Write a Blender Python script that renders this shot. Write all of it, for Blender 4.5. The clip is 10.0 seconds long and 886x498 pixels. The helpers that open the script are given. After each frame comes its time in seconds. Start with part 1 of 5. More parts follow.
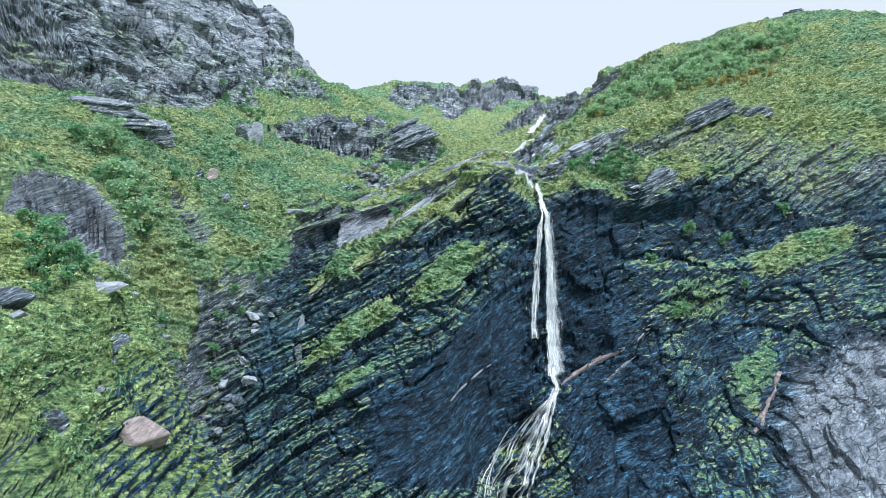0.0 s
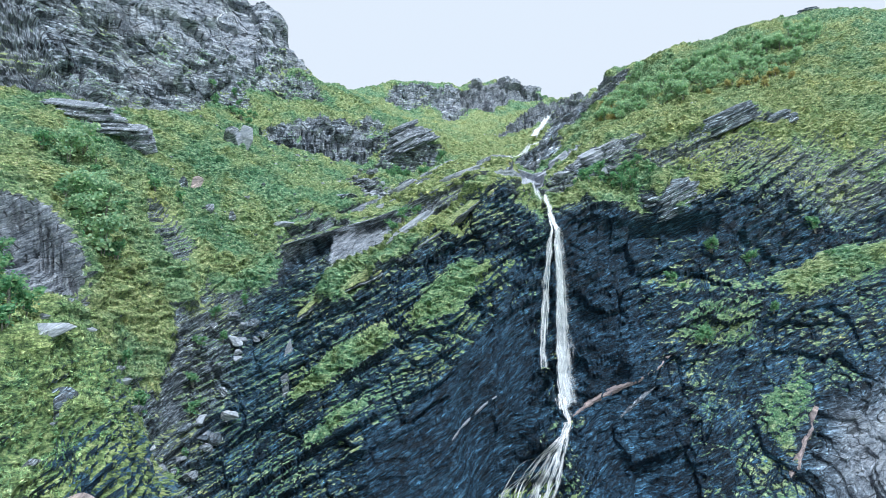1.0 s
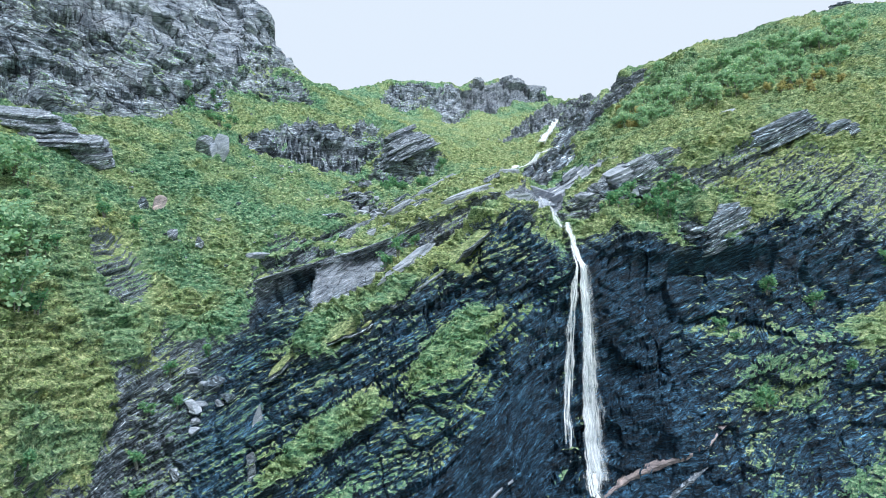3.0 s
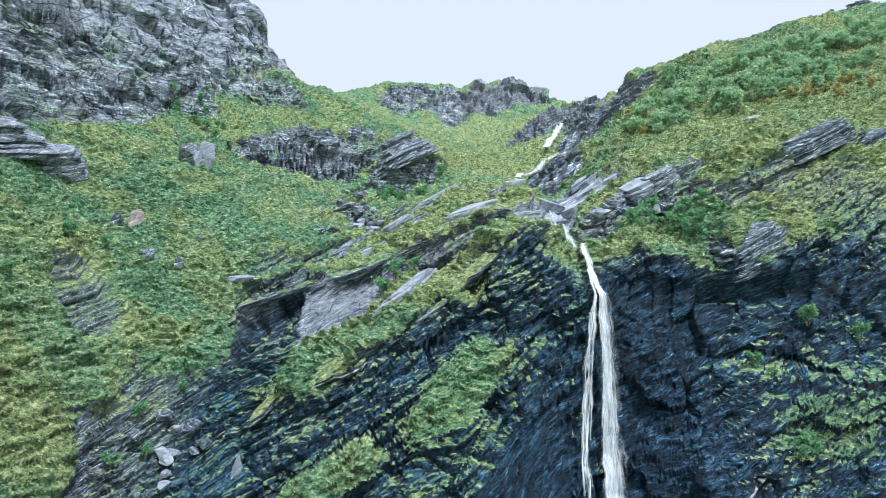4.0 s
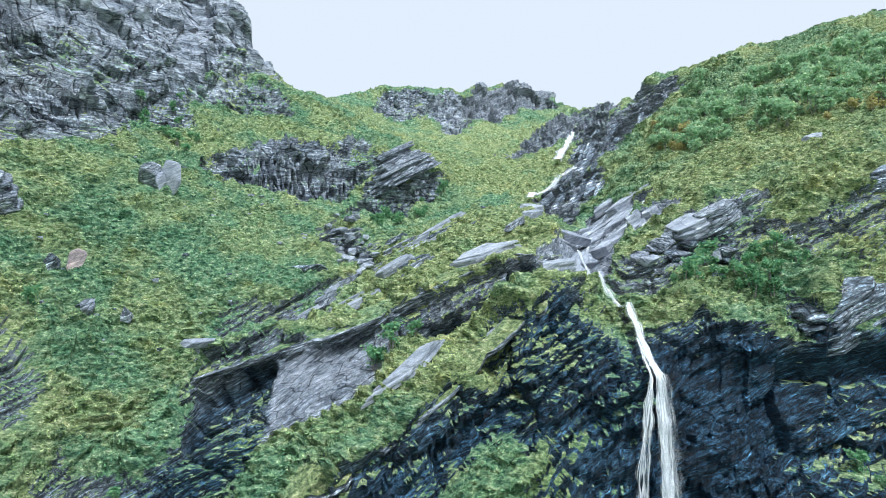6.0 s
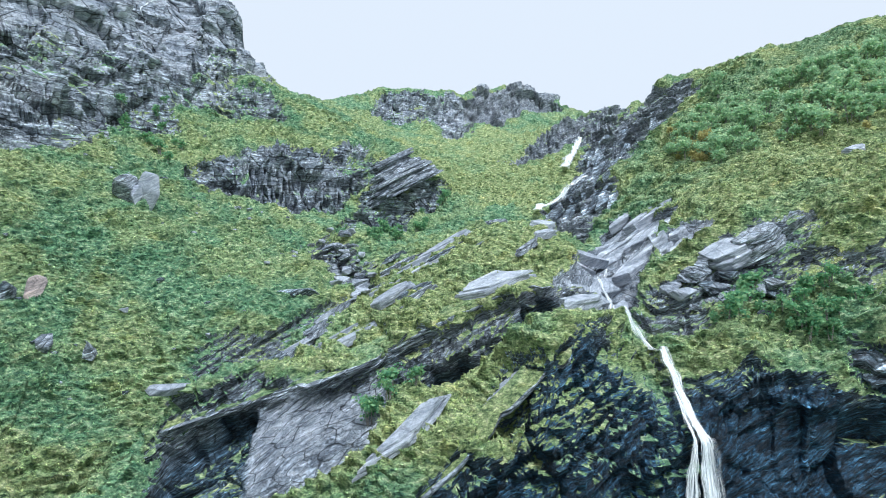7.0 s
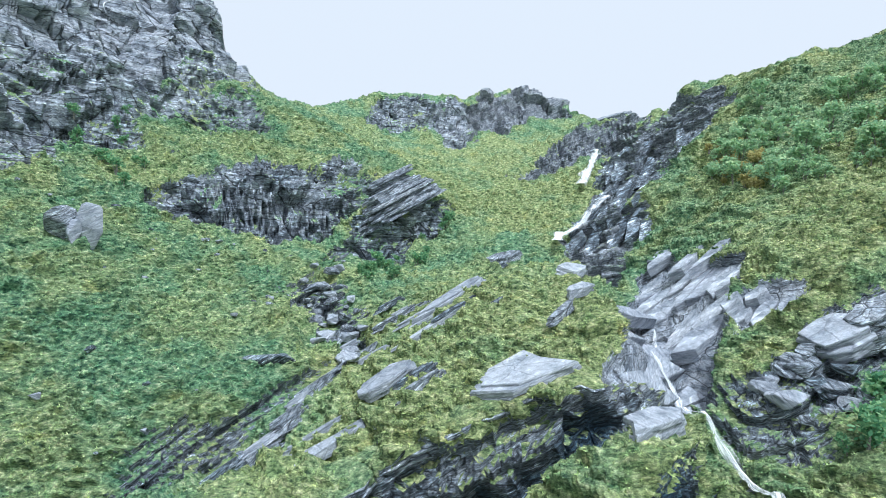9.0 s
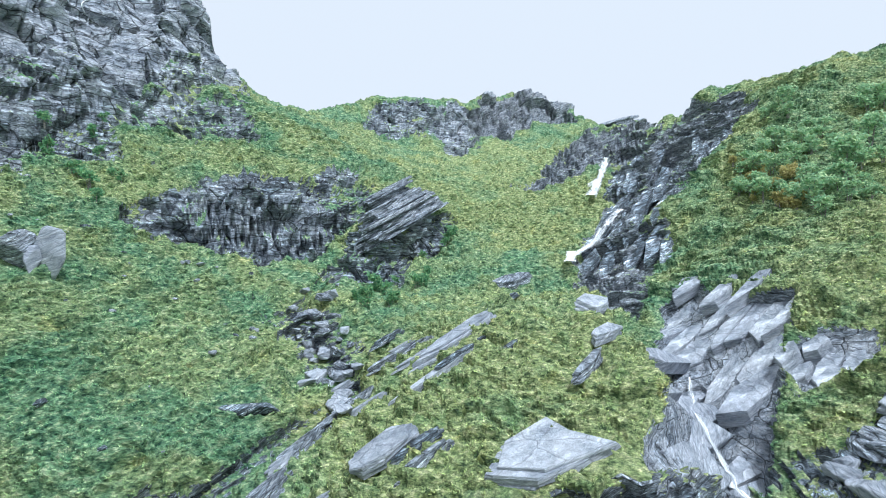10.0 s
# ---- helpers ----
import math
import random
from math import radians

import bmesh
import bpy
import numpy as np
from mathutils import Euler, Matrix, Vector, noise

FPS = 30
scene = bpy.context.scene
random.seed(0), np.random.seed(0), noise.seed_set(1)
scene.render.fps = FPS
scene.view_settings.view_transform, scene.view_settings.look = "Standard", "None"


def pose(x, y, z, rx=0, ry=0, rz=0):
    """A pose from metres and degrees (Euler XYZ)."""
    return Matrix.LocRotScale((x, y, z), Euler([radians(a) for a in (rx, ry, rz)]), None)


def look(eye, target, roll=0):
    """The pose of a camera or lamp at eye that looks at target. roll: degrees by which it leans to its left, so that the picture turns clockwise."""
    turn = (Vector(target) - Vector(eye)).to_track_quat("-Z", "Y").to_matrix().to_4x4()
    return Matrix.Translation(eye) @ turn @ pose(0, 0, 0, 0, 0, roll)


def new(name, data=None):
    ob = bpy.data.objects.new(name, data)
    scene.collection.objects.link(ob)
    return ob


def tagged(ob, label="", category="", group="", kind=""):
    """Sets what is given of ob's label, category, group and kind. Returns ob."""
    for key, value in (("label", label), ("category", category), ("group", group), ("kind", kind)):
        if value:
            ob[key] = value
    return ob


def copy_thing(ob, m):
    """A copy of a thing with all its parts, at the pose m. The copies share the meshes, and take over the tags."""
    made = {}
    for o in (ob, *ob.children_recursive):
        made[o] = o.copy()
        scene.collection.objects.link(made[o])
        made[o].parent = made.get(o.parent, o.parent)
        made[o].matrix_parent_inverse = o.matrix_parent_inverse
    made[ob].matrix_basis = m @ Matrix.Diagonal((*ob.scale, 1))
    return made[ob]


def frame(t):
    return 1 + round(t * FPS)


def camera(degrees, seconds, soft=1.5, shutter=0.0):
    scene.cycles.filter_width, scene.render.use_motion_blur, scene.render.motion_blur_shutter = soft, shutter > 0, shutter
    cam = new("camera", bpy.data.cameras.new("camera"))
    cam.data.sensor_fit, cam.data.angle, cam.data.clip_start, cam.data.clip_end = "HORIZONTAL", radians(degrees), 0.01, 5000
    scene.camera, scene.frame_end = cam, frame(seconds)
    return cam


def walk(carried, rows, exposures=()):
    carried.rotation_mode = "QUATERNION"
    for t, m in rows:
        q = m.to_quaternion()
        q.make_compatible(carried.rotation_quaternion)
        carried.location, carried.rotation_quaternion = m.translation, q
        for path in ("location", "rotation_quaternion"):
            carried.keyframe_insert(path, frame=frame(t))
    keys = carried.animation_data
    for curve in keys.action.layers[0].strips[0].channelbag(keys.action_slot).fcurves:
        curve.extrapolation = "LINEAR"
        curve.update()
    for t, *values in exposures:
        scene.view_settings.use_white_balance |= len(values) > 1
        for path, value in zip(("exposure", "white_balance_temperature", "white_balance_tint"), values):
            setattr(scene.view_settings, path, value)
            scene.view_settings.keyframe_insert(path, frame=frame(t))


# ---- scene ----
cam = camera(75.87, 10.0, 0.6)
# seconds, eye x y z in metres, turn in degrees (x, y, z)
ROWS = [
    (0.0, 0.00, 0.00, 40.00, 90.000, 0.000, 0.000),
    (0.5, -0.11, 3.61, 41.45, 89.906, -0.033, -0.038),
    (1.0, -0.23, 7.56, 42.92, 89.839, -0.059, -0.069),
    (1.5, -0.35, 11.09, 44.27, 89.726, -0.110, -0.107),
    (2.0, -0.51, 14.93, 45.69, 89.647, -0.123, -0.163),
    (2.5, -0.68, 18.50, 47.08, 89.541, -0.104, -0.221),
    (4.0, -1.29, 29.76, 51.41, 89.475, -0.028, -0.428),
    (4.5, -1.55, 33.26, 52.85, 89.452, -0.029, -0.523),
    (5.0, -1.80, 37.18, 54.42, 89.433, -0.019, -0.589),
    (5.5, -2.09, 40.84, 55.79, 89.438, -0.034, -0.679),
    (7.0, -2.81, 52.31, 60.14, 89.406, -0.120, -0.875),
    (7.5, -2.99, 55.91, 61.47, 89.389, -0.141, -0.910),
    (8.0, -3.21, 59.75, 62.91, 89.309, -0.166, -0.973),
    (8.5, -3.44, 63.30, 64.28, 89.346, -0.192, -1.060),
    (9.0, -3.61, 67.31, 65.87, 89.368, -0.249, -1.104),
    (9.5, -3.82, 70.84, 67.33, 89.388, -0.298, -1.175),
    (10.0, -4.11, 74.69, 68.96, 89.382, -0.327, -1.261),
]
walk(cam, [(t, pose(x, y, z, rx, ry, rz)) for t, x, y, z, rx, ry, rz in ROWS], [(0.0, 0.0, 5480, 6.0), (10.0, 0.0, 5480, 6.0)])

# ---- light: a bright overcast sky ----
world = bpy.data.worlds.new("overcast_sky")
scene.world = world
world.use_nodes = True
wn = world.node_tree.nodes
wl = world.node_tree.links
sky = wn.new("ShaderNodeTexSky")
sky.sky_type, sky.sun_disc = "NISHITA", False
sky.sun_elevation, sky.sun_rotation = radians(66), radians(144)
cloud = wn.new("ShaderNodeMixRGB")
cloud.inputs[0].default_value = 0.97
cloud.inputs[2].default_value = (8.8, 8.62, 8.5, 1)
wl.new(sky.outputs[0], cloud.inputs[1])
wl.new(cloud.outputs[0], wn["Background"].inputs[0])
wn["Background"].inputs[1].default_value = 0.1
sun = new("sun", bpy.data.lights.new("sun", "SUN"))
sun.data.energy, sun.data.angle, sun.data.color = 4.1, radians(8), (1.0, 0.97, 0.92)
sun.matrix_world = look((0, 0, 0), (-0.26, 0.36, -1.0))
scene.view_settings.exposure = 0.0


# ---- numeric noise, in metres ----
def hash01(i, j=0, k=0, seed=0):
    h = (np.asarray(i, np.int64) * 374761393 + np.asarray(j, np.int64) * 668265263 + np.asarray(k, np.int64) * 2147483647 + seed * 1274126177) & 0xFFFFFFFF
    h = ((h ^ (h >> 13)) * 1274126177) & 0xFFFFFFFF
    h = ((h ^ (h >> 16)) * 2246822519) & 0xFFFFFFFF
    return ((h ^ (h >> 13)) & 0xFFFFFF) / float(0x1000000)


def vnoise(x, y, seed=0):
    """Smooth noise over the plan, -1 to 1."""
    i, j = np.floor(x).astype(np.int64), np.floor(y).astype(np.int64)
    u, v = x - i, y - j
    u, v = u * u * (3 - 2 * u), v * v * (3 - 2 * v)
    a, b = hash01(i, j, 0, seed), hash01(i + 1, j, 0, seed)
    c, d = hash01(i, j + 1, 0, seed), hash01(i + 1, j + 1, 0, seed)
    return 2 * (a + (b - a) * u + (c - a + (a - b - c + d) * u) * v) - 1


def fbm(x, y, size, octaves=4, seed=0, gain=0.5):
    out, amp, total = 0.0, 1.0, 0.0
    for o in range(octaves):
        k = 2.0 ** o / size
        c, s = math.cos(0.6 * o), math.sin(0.6 * o)
        out = out + amp * vnoise((x * c - y * s) * k + 13.7 * o, (x * s + y * c) * k - 7.3 * o, seed + o)
        total += amp
        amp *= gain
    return out / total


def facets(u, v, size, seed):
    """Broken rock: a height for each tilted facet, -1 to 1, and the distance to its rim."""
    u, v = u / size, v / size
    i, j = np.floor(u).astype(np.int64), np.floor(v).astype(np.int64)
    best, second, high = np.full(np.shape(u), 9.0), np.full(np.shape(u), 9.0), np.zeros(np.shape(u))
    for di in (-1, 0, 1):
        for dj in (-1, 0, 1):
            a, b = i + di, j + dj
            du, dv = u - a - hash01(a, b, 1, seed), v - b - hash01(a, b, 2, seed)
            d = du * du + dv * dv
            h = hash01(a, b, 3, seed) * 2 - 1 + (hash01(a, b, 4, seed) - 0.5) * 1.6 * du + (hash01(a, b, 5, seed) - 0.5) * 1.6 * dv
            near = d < best
            second = np.where(near, best, np.minimum(second, d))
            high = np.where(near, h, high)
            best = np.where(near, d, best)
    return high, np.sqrt(second) - np.sqrt(best)


def smooth(a, b, x):
    t = np.clip((x - a) / (b - a), 0, 1)
    return t * t * (3 - 2 * t)


# ---- landform: crest, foot, bed and bench lines (x, y, z) ----
# the skyline, from the notch beside the great cliff to the hill over the stream
CREST = [(-43.1, 190.0, 96.9), (-37.3, 205.0, 98.1), (-33.2, 225.0, 101.1), (-28.0, 235.0, 105.2), (-18.8, 242.0, 110.4), (-8.8, 246.0, 111.3), (3.9, 255.0, 113.8), (13.4, 268.0, 118.3), (23.4, 276.0, 121.7), (34.7, 280.0, 122.4), (41.7, 279.0, 118.3), (45.5, 276.0, 113.1), (46.5, 262.0, 107.4), (43.5, 230.0, 100.3), (48.2, 226.0, 100.8), (52.1, 225.0, 101.3), (54.6, 226.0, 98.6)]
LINES = dict(
    left_cliff_foot=[(-86, 114, 76), (-76, 126, 78), (-70, 141, 77), (-66, 150, 80), (-65, 158, 83), (-57, 166, 81.5), (-50, 178, 87), (-45, 192, 95)],
    left_cliff_band=[(-88, 118, 86), (-77, 133, 86), (-69, 154, 91), (-66, 163, 95), (-60, 184, 101), (-56, 188, 108), (-49.5, 199, 104)],
    left_cliff_top=[(-98, 132, 116), (-84, 142, 112), (-70, 166, 108), (-64, 172, 104), (-64, 196, 116), (-61.5, 199, 126), (-56.5, 200, 122.5), (-53, 201, 117), (-50.5, 203, 108), (-70, 190, 126), (-86, 162, 128), (-50, 216, 104), (-64, 216, 124)],
    left_slope_high=[(-67, 103, 64), (-66, 121, 68), (-60, 117, 62), (-54, 144, 71), (-50, 170, 83), (-50, 174, 85), (-36, 199, 97), (-33, 214, 98.5), (-39, 185, 88)],
    left_slope_mid=[(-51, 121, 57), (-47, 135, 65), (-46, 115, 52), (-46, 93, 48), (-40, 127, 58), (-39, 126, 57), (-36, 129, 57), (-47, 158, 73), (-52, 100, 54), (-60, 90, 56)],
    left_slope_low=[(-42, 92, 43), (-39, 109, 45), (-39, 93, 39), (-38, 116, 51), (-34, 117, 50), (-30, 125, 54), (-28, 118, 51), (-26, 120, 50.5), (-26, 143, 58), (-24, 128, 53.5)],
    bowl_foot=[(-45, 157, 70), (-43, 158.6, 70.4), (-30, 158.4, 66.0), (-24, 161.5, 64.5), (-19.6, 164, 64.5), (-37, 157, 67.6)],
    bowl_brow=[(-43, 168, 78), (-37, 171, 79.5), (-30, 176.8, 80.5), (-22.5, 181, 81), (-26.5, 186, 83), (-17, 186, 80), (-36, 180, 84)],
    tilted_rock=[(-12.8, 168.5, 68.4), (-11.4, 173.5, 73.6), (-5, 184, 75.6), (-9, 165, 61.5), (-2, 175, 66), (-16, 182, 74), (3, 188, 72), (-19, 166, 64.6)],
    gully_bed=[(-11, 134, 53.5), (-13, 128, 52), (-17, 139, 55.5), (-20, 146, 57.5), (-18, 127, 52), (-20, 124, 51), (-23, 116, 46), (-30, 108, 42)],
    gully_cleft=[(-37, 97, 37.5), (-36, 85, 32), (-33.5, 82, 23.5), (-31.5, 80, 21), (-32, 71, 19), (-30, 70, 15), (-22, 62, 8), (-14, 52, 3)],
    slab_edge=[(-26.5, 102, 41), (-20, 103.5, 44.5), (-7, 107, 50.3), (0, 107, 53), (5, 105.5, 55.6), (15.5, 110, 54.5)],
    slab_top=[(-7, 124, 54.5), (-2, 116, 55.3), (-6, 111, 53), (-1, 121.5, 57), (5, 113, 56.3), (8, 111, 56.6), (12, 114, 58.4), (11, 122, 59.8), (10.5, 129, 61.4), (2, 135, 61.2), (6, 138, 62), (12.8, 128, 61.3), (16.5, 128, 57.3), (13.5, 118, 59), (17, 119, 56.6), (13.5, 140, 62)],
    bench=[(-15, 99, 41.5), (-26, 99, 38), (-6, 102, 46.5), (2, 100, 50), (8.5, 102.5, 54), (10.5, 101, 54), (14, 97, 49.6), (3, 94.5, 45), (-0.4, 93.3, 46.5)],
    cliff_mid=[(-6, 91.4, 43), (7, 91.5, 46), (-13, 89.3, 36), (-5.4, 86.3, 36.4), (1, 87, 36), (4.6, 87.7, 37), (-21.7, 89.7, 31), (-12, 82, 29), (-3.4, 82.3, 30)],
    cliff_low=[(13, 84, 28), (-11, 77.5, 23), (-6, 77, 23.5), (7, 82, 23), (2.4, 75.8, 18.5), (-13.6, 74.8, 16.3), (-26, 75, 18), (5, 70, 3), (-12, 66, 8), (17, 88.5, 22), (17, 90.5, 34), (16.5, 92.3, 43.5), (12.5, 85, 13), (7.5, 79, 7)],
    right_cliff_low=[(27, 84.6, 27.5), (31.5, 85.5, 28), (34, 81.4, 24), (38.7, 76.3, 18), (43, 68, 17), (40, 85.4, 27), (52, 86, 32.7), (61, 94, 42), (52, 70, 21), (22, 80, 14)],
    right_cliff_high=[(27, 89.3, 38), (29, 88.8, 35.6), (31, 91.3, 41), (35, 89, 33), (36, 89.5, 32.5), (38, 92, 43.6), (50, 92, 41), (33, 94.8, 50), (36, 96.4, 49), (19, 94, 45.8)],
    right_brow=[(39, 99.3, 53), (28, 105, 55), (21, 105, 55), (64, 101, 51), (59, 103.5, 60), (54, 107, 64.5), (76, 114, 68), (27, 109, 60), (33, 117, 64.6)],
    stream_bed=[(15.7, 112, 54.2), (15.5, 103, 51.3), (15.9, 98, 48.6), (16.4, 94.3, 46.3), (19, 126, 56.7), (16, 157, 62.5), (18, 140, 57.8), (17, 150, 60), (27, 159, 66.6), (37, 190, 78), (43, 214, 87), (45, 222, 90)],
    stream_slabs=[(20, 112, 56.5), (20, 117, 58.5), (23, 111, 58.4), (24, 111, 59.2), (25, 116, 61.3), (25, 128.5, 62.2), (27, 114, 62), (21.6, 128.6, 58.8), (26, 147, 64), (30.5, 155, 68), (31, 163, 73)],
    right_slope=[(36, 124, 66.4), (35, 147, 69.8), (41, 161, 77), (41, 151, 75), (45, 132, 72), (45, 142, 74.6), (47.5, 155, 80), (50, 132, 72.4), (50, 187, 88), (51, 164, 84.4)],
    right_crest=[(61, 140, 80.7), (62, 164, 89), (80, 139, 85), (54.5, 215, 100), (55.5, 205, 100.5), (57, 195, 100), (61, 185, 99.5), (67, 176, 101), (76, 173, 100.5), (92, 181, 109.5), (116, 190, 117), (142, 200, 119), (95, 150, 94), (110, 125, 82), (80, 205, 98), (70, 225, 92)],
    middle_ridge=[(18, 173, 66.6), (8, 165, 66), (12, 195, 77), (-7, 199, 81.6), (-10.5, 196.8, 81.1), (27, 212, 86), (10, 225, 89.5), (1.2, 238.5, 95.4), (-23.5, 211.7, 93.2), (31.7, 225.8, 95.0), (22.5, 258, 101)],
    skyline=CREST,
    crag_foot=[(-16, 236, 98.5), (-2, 243, 99), (12, 258, 104), (24, 264, 105), (38, 264, 107), (48, 262, 108)],
    knob_foot=[(24, 212, 85), (34, 216, 88.5), (41.7, 221, 90.5), (48.8, 215, 90)],
    north_side=[(-45, 262, 96), (-34, 300, 92), (-20, 275, 103), (-5, 280, 105), (15, 305, 108), (35, 310, 110), (55, 305, 104), (48, 250, 92), (62, 250, 92), (70, 300, 96), (30, 360, 100), (-30, 350, 98)],
    gully_side=[(-19.6, 148, 60.2), (-20.8, 142.5, 57.4), (-15.4, 140.6, 56.4), (-19, 127, 52.4)],
    cliff_ribs=[(3.3, 81.2, 28.2), (4, 80.7, 21), (2.7, 84.9, 35), (-1.2, 90, 40.3), (-25, 86, 28.2), (-18.7, 87.9, 31.3), (-11.2, 81.2, 24.4), (-5, 84.5, 31.7), (-18.4, 90.6, 35.3), (-8.8, 87.2, 39), (5.4, 88.4, 38.6)],
    slab_face=[(-15.1, 97.2, 42), (-10.7, 102.1, 45.3), (-12.3, 95, 40.9), (-25, 96.3, 36), (-2, 96.3, 46.6), (4.8, 96.2, 50.6), (9.5, 98.7, 53.8), (12.2, 95.5, 49.2)],
    brow_face=[(38, 97.8, 50.8), (46, 93.3, 46.8), (60.7, 95.3, 45), (71.4, 100, 52), (28.8, 95.7, 48.7), (23.3, 91.8, 41.4), (34.1, 96.8, 52.8), (31.5, 96.1, 48), (45.3, 97.8, 53)],
    brow_turf=[(29.8, 119.6, 65), (29, 106.8, 58.9), (36.9, 109.8, 63), (49.3, 105.1, 63), (42.3, 103.5, 58.6), (38.8, 124.6, 67.8), (26.7, 114.7, 62.4), (31, 132, 66)],
    lower_right=[(50.4, 76.5, 25.4), (58.2, 82.3, 31.9), (52, 88.5, 36.3), (30.2, 76.4, 16), (44.2, 72.5, 18.8)],
    upper_banks=[(16, 138.5, 60.6), (13.6, 128.2, 60), (25.6, 161.8, 69.6), (31.6, 179.2, 73.8), (31, 154.8, 68.6), (45.4, 168.6, 84), (55.3, 206, 97)],
    cliff_faces=[(-76.5, 143.4, 92), (-70.2, 154.3, 96), (-65.8, 175, 104), (-55.2, 191, 112), (-71, 135.5, 80), (-65.4, 149.8, 81.5), (-61.7, 175, 97), (-51.2, 188.5, 105), (-46, 190, 98.6), (-35.5, 196.7, 95.6), (-57.7, 180.9, 95.5)],
    left_spur=[(-38, 65.5, 44.6), (-47.2, 69, 47.4), (-37.4, 62, 39), (-45.6, 84, 45.5), (-22.5, 49.5, 27), (-26.8, 52.5, 31.5), (-41, 57, 42), (-34, 55, 37), (-29.4, 56.4, 35), (-27, 55.6, 31), (-24, 50, 29.5), (-26, 44, 29), (-28, 46, 30.6), (-28.5, 40, 32), (-26, 38, 27), (-50, 66, 48), (-60, 60, 50)],
    far_ground=[(-160, 60, 90), (-150, 160, 140), (-120, 220, 140), (-100, 30, 50), (-90, 80, 62), (150, 60, 20), (160, 130, 80), (170, 230, 115), (0, 380, 105), (-120, 330, 120), (120, 340, 105), (110, 90, 48), (70, 60, 14), (0, 50, 4), (35, 52, 8), (-25, 20, 16), (-60, 10, 22), (60, 10, 4), (0, 10, 0)],
)
CONTROL = np.array([p for line in LINES.values() for p in line], float)


# rock steps: (x, y) along the brink, the height of the step there and how sharp it is
STEPS = dict(
    upper_slab=([(-29, 103, 0), (-26, 103.6, 5), (-20, 104.5, 5), (-16, 104.6, 2.5), (-9, 105.5, 2.5), (-6.5, 106, 6), (0, 105.8, 5), (5, 104.9, 4), (10, 105.5, 3), (14, 108, 1.5), (17, 109, 0)], 0.35),
    lower_slab=([(-24, 88, 0), (-18, 88.6, 2.5), (-8.75, 86.6, 3), (-4.7, 88.8, 3.5), (0, 91.1, 3.5), (5, 93.8, 3.5), (9.5, 97, 3), (12, 99.8, 2), (14, 101, 0)], 0.35),
    mid_ledge=([(-28, 83, 0), (-20, 84, 2.5), (-8, 84.5, 2.5), (4, 86.5, 3), (12, 90, 0)], 0.4),
    right_brow=([(18, 97.5, 0), (22, 96.5, 4), (33, 93.8, 5), (42, 95.5, 4), (52, 97.5, 4), (64, 101, 3), (80, 108, 0)], 0.5),
    right_ledge=([(30, 107, 0), (36, 104, 2), (45, 105, 2.5), (54, 108, 2.5), (66, 113, 0)], 0.4),
    bowl=([(-48, 160, 0), (-43, 163, 7), (-36, 165, 12), (-28, 168, 12), (-21, 173, 8), (-14, 180, 0)], 0.7),
    left_cliff=([(-92, 116, 8), (-77, 129, 8), (-69, 148, 8), (-63, 164, 8), (-54, 180, 7), (-47, 194, 5), (-42, 202, 0)], 0.9),
    left_band=([(-96, 126, 8), (-80, 139, 9), (-68, 165, 9), (-61, 180, 9), (-54, 194, 8), (-48, 203, 5), (-44, 208, 0)], 0.9),
    spur_block=([(-60, 61, 7), (-48, 62.5, 8), (-40, 63.2, 8), (-37, 64, 6), (-34.5, 66, 0)], 0.35),
    spur_foot=([(-50, 50, 2), (-38, 51, 2.5), (-30, 49, 2.5), (-26, 46, 2), (-22, 44, 0)], 0.4),
    stream_wall=([(22, 150, 0), (28, 162, 4), (38, 184, 6), (50, 205, 6), (60, 220, 0)], 0.8),
    crag=([(-16, 240, 0), (-8, 245, 4), (6, 252, 6), (16, 266, 8), (30, 272, 10), (42, 270, 9), (50, 267, 0)], 1.0),
    stream_knob=([(24, 214, 0), (32, 219, 4), (44, 224, 5), (56, 226, 5), (60, 226, 0)], 0.7),
    tilted_block=([(-19, 167, 0), (-14, 169, 6), (-8, 172.5, 8), (-2, 179, 8), (2, 186, 0)], 0.6),
)


def steps(x, y):
    """Sum of the rock steps, each fading out a few metres from its brink."""
    total = np.zeros(np.shape(x))
    for line, sharp in STEPS.values():
        p = np.array(line, float)
        d = y - np.interp(x, p[:, 0], p[:, 1])
        if sharp < 0.6:
            d = d + 0.4 * np.sin(x * 0.9 + p[0, 1]) + 0.25 * np.sin(x * 2.3 + p[0, 1])
        h = np.interp(x, p[:, 0], p[:, 2]) * ((x >= p[0, 0]) & (x <= p[-1, 0]))
        total = total + h * (1 / (1 + np.exp(np.clip(-d / sharp, -40, 40))) - 0.5) * np.exp(-np.abs(d) / 7)
    return total


# stream-cut clefts: (x, y) along the bed, depth, width
CUTS = dict(
    gully=([(-19, 166), (-20, 146), (-12, 134), (-16, 126), (-23, 117), (-31, 107), (-37, 97), (-35, 85), (-32, 72)], 1.8, 1.5),
    chute=([(18.5, 124), (17.3, 113), (15.5, 103), (16.2, 94)], 1.6, 1.3),
    spur_cleft=([(-31, 60), (-28.5, 52), (-27.5, 46), (-26.5, 38)], 1.5, 0.8),
)


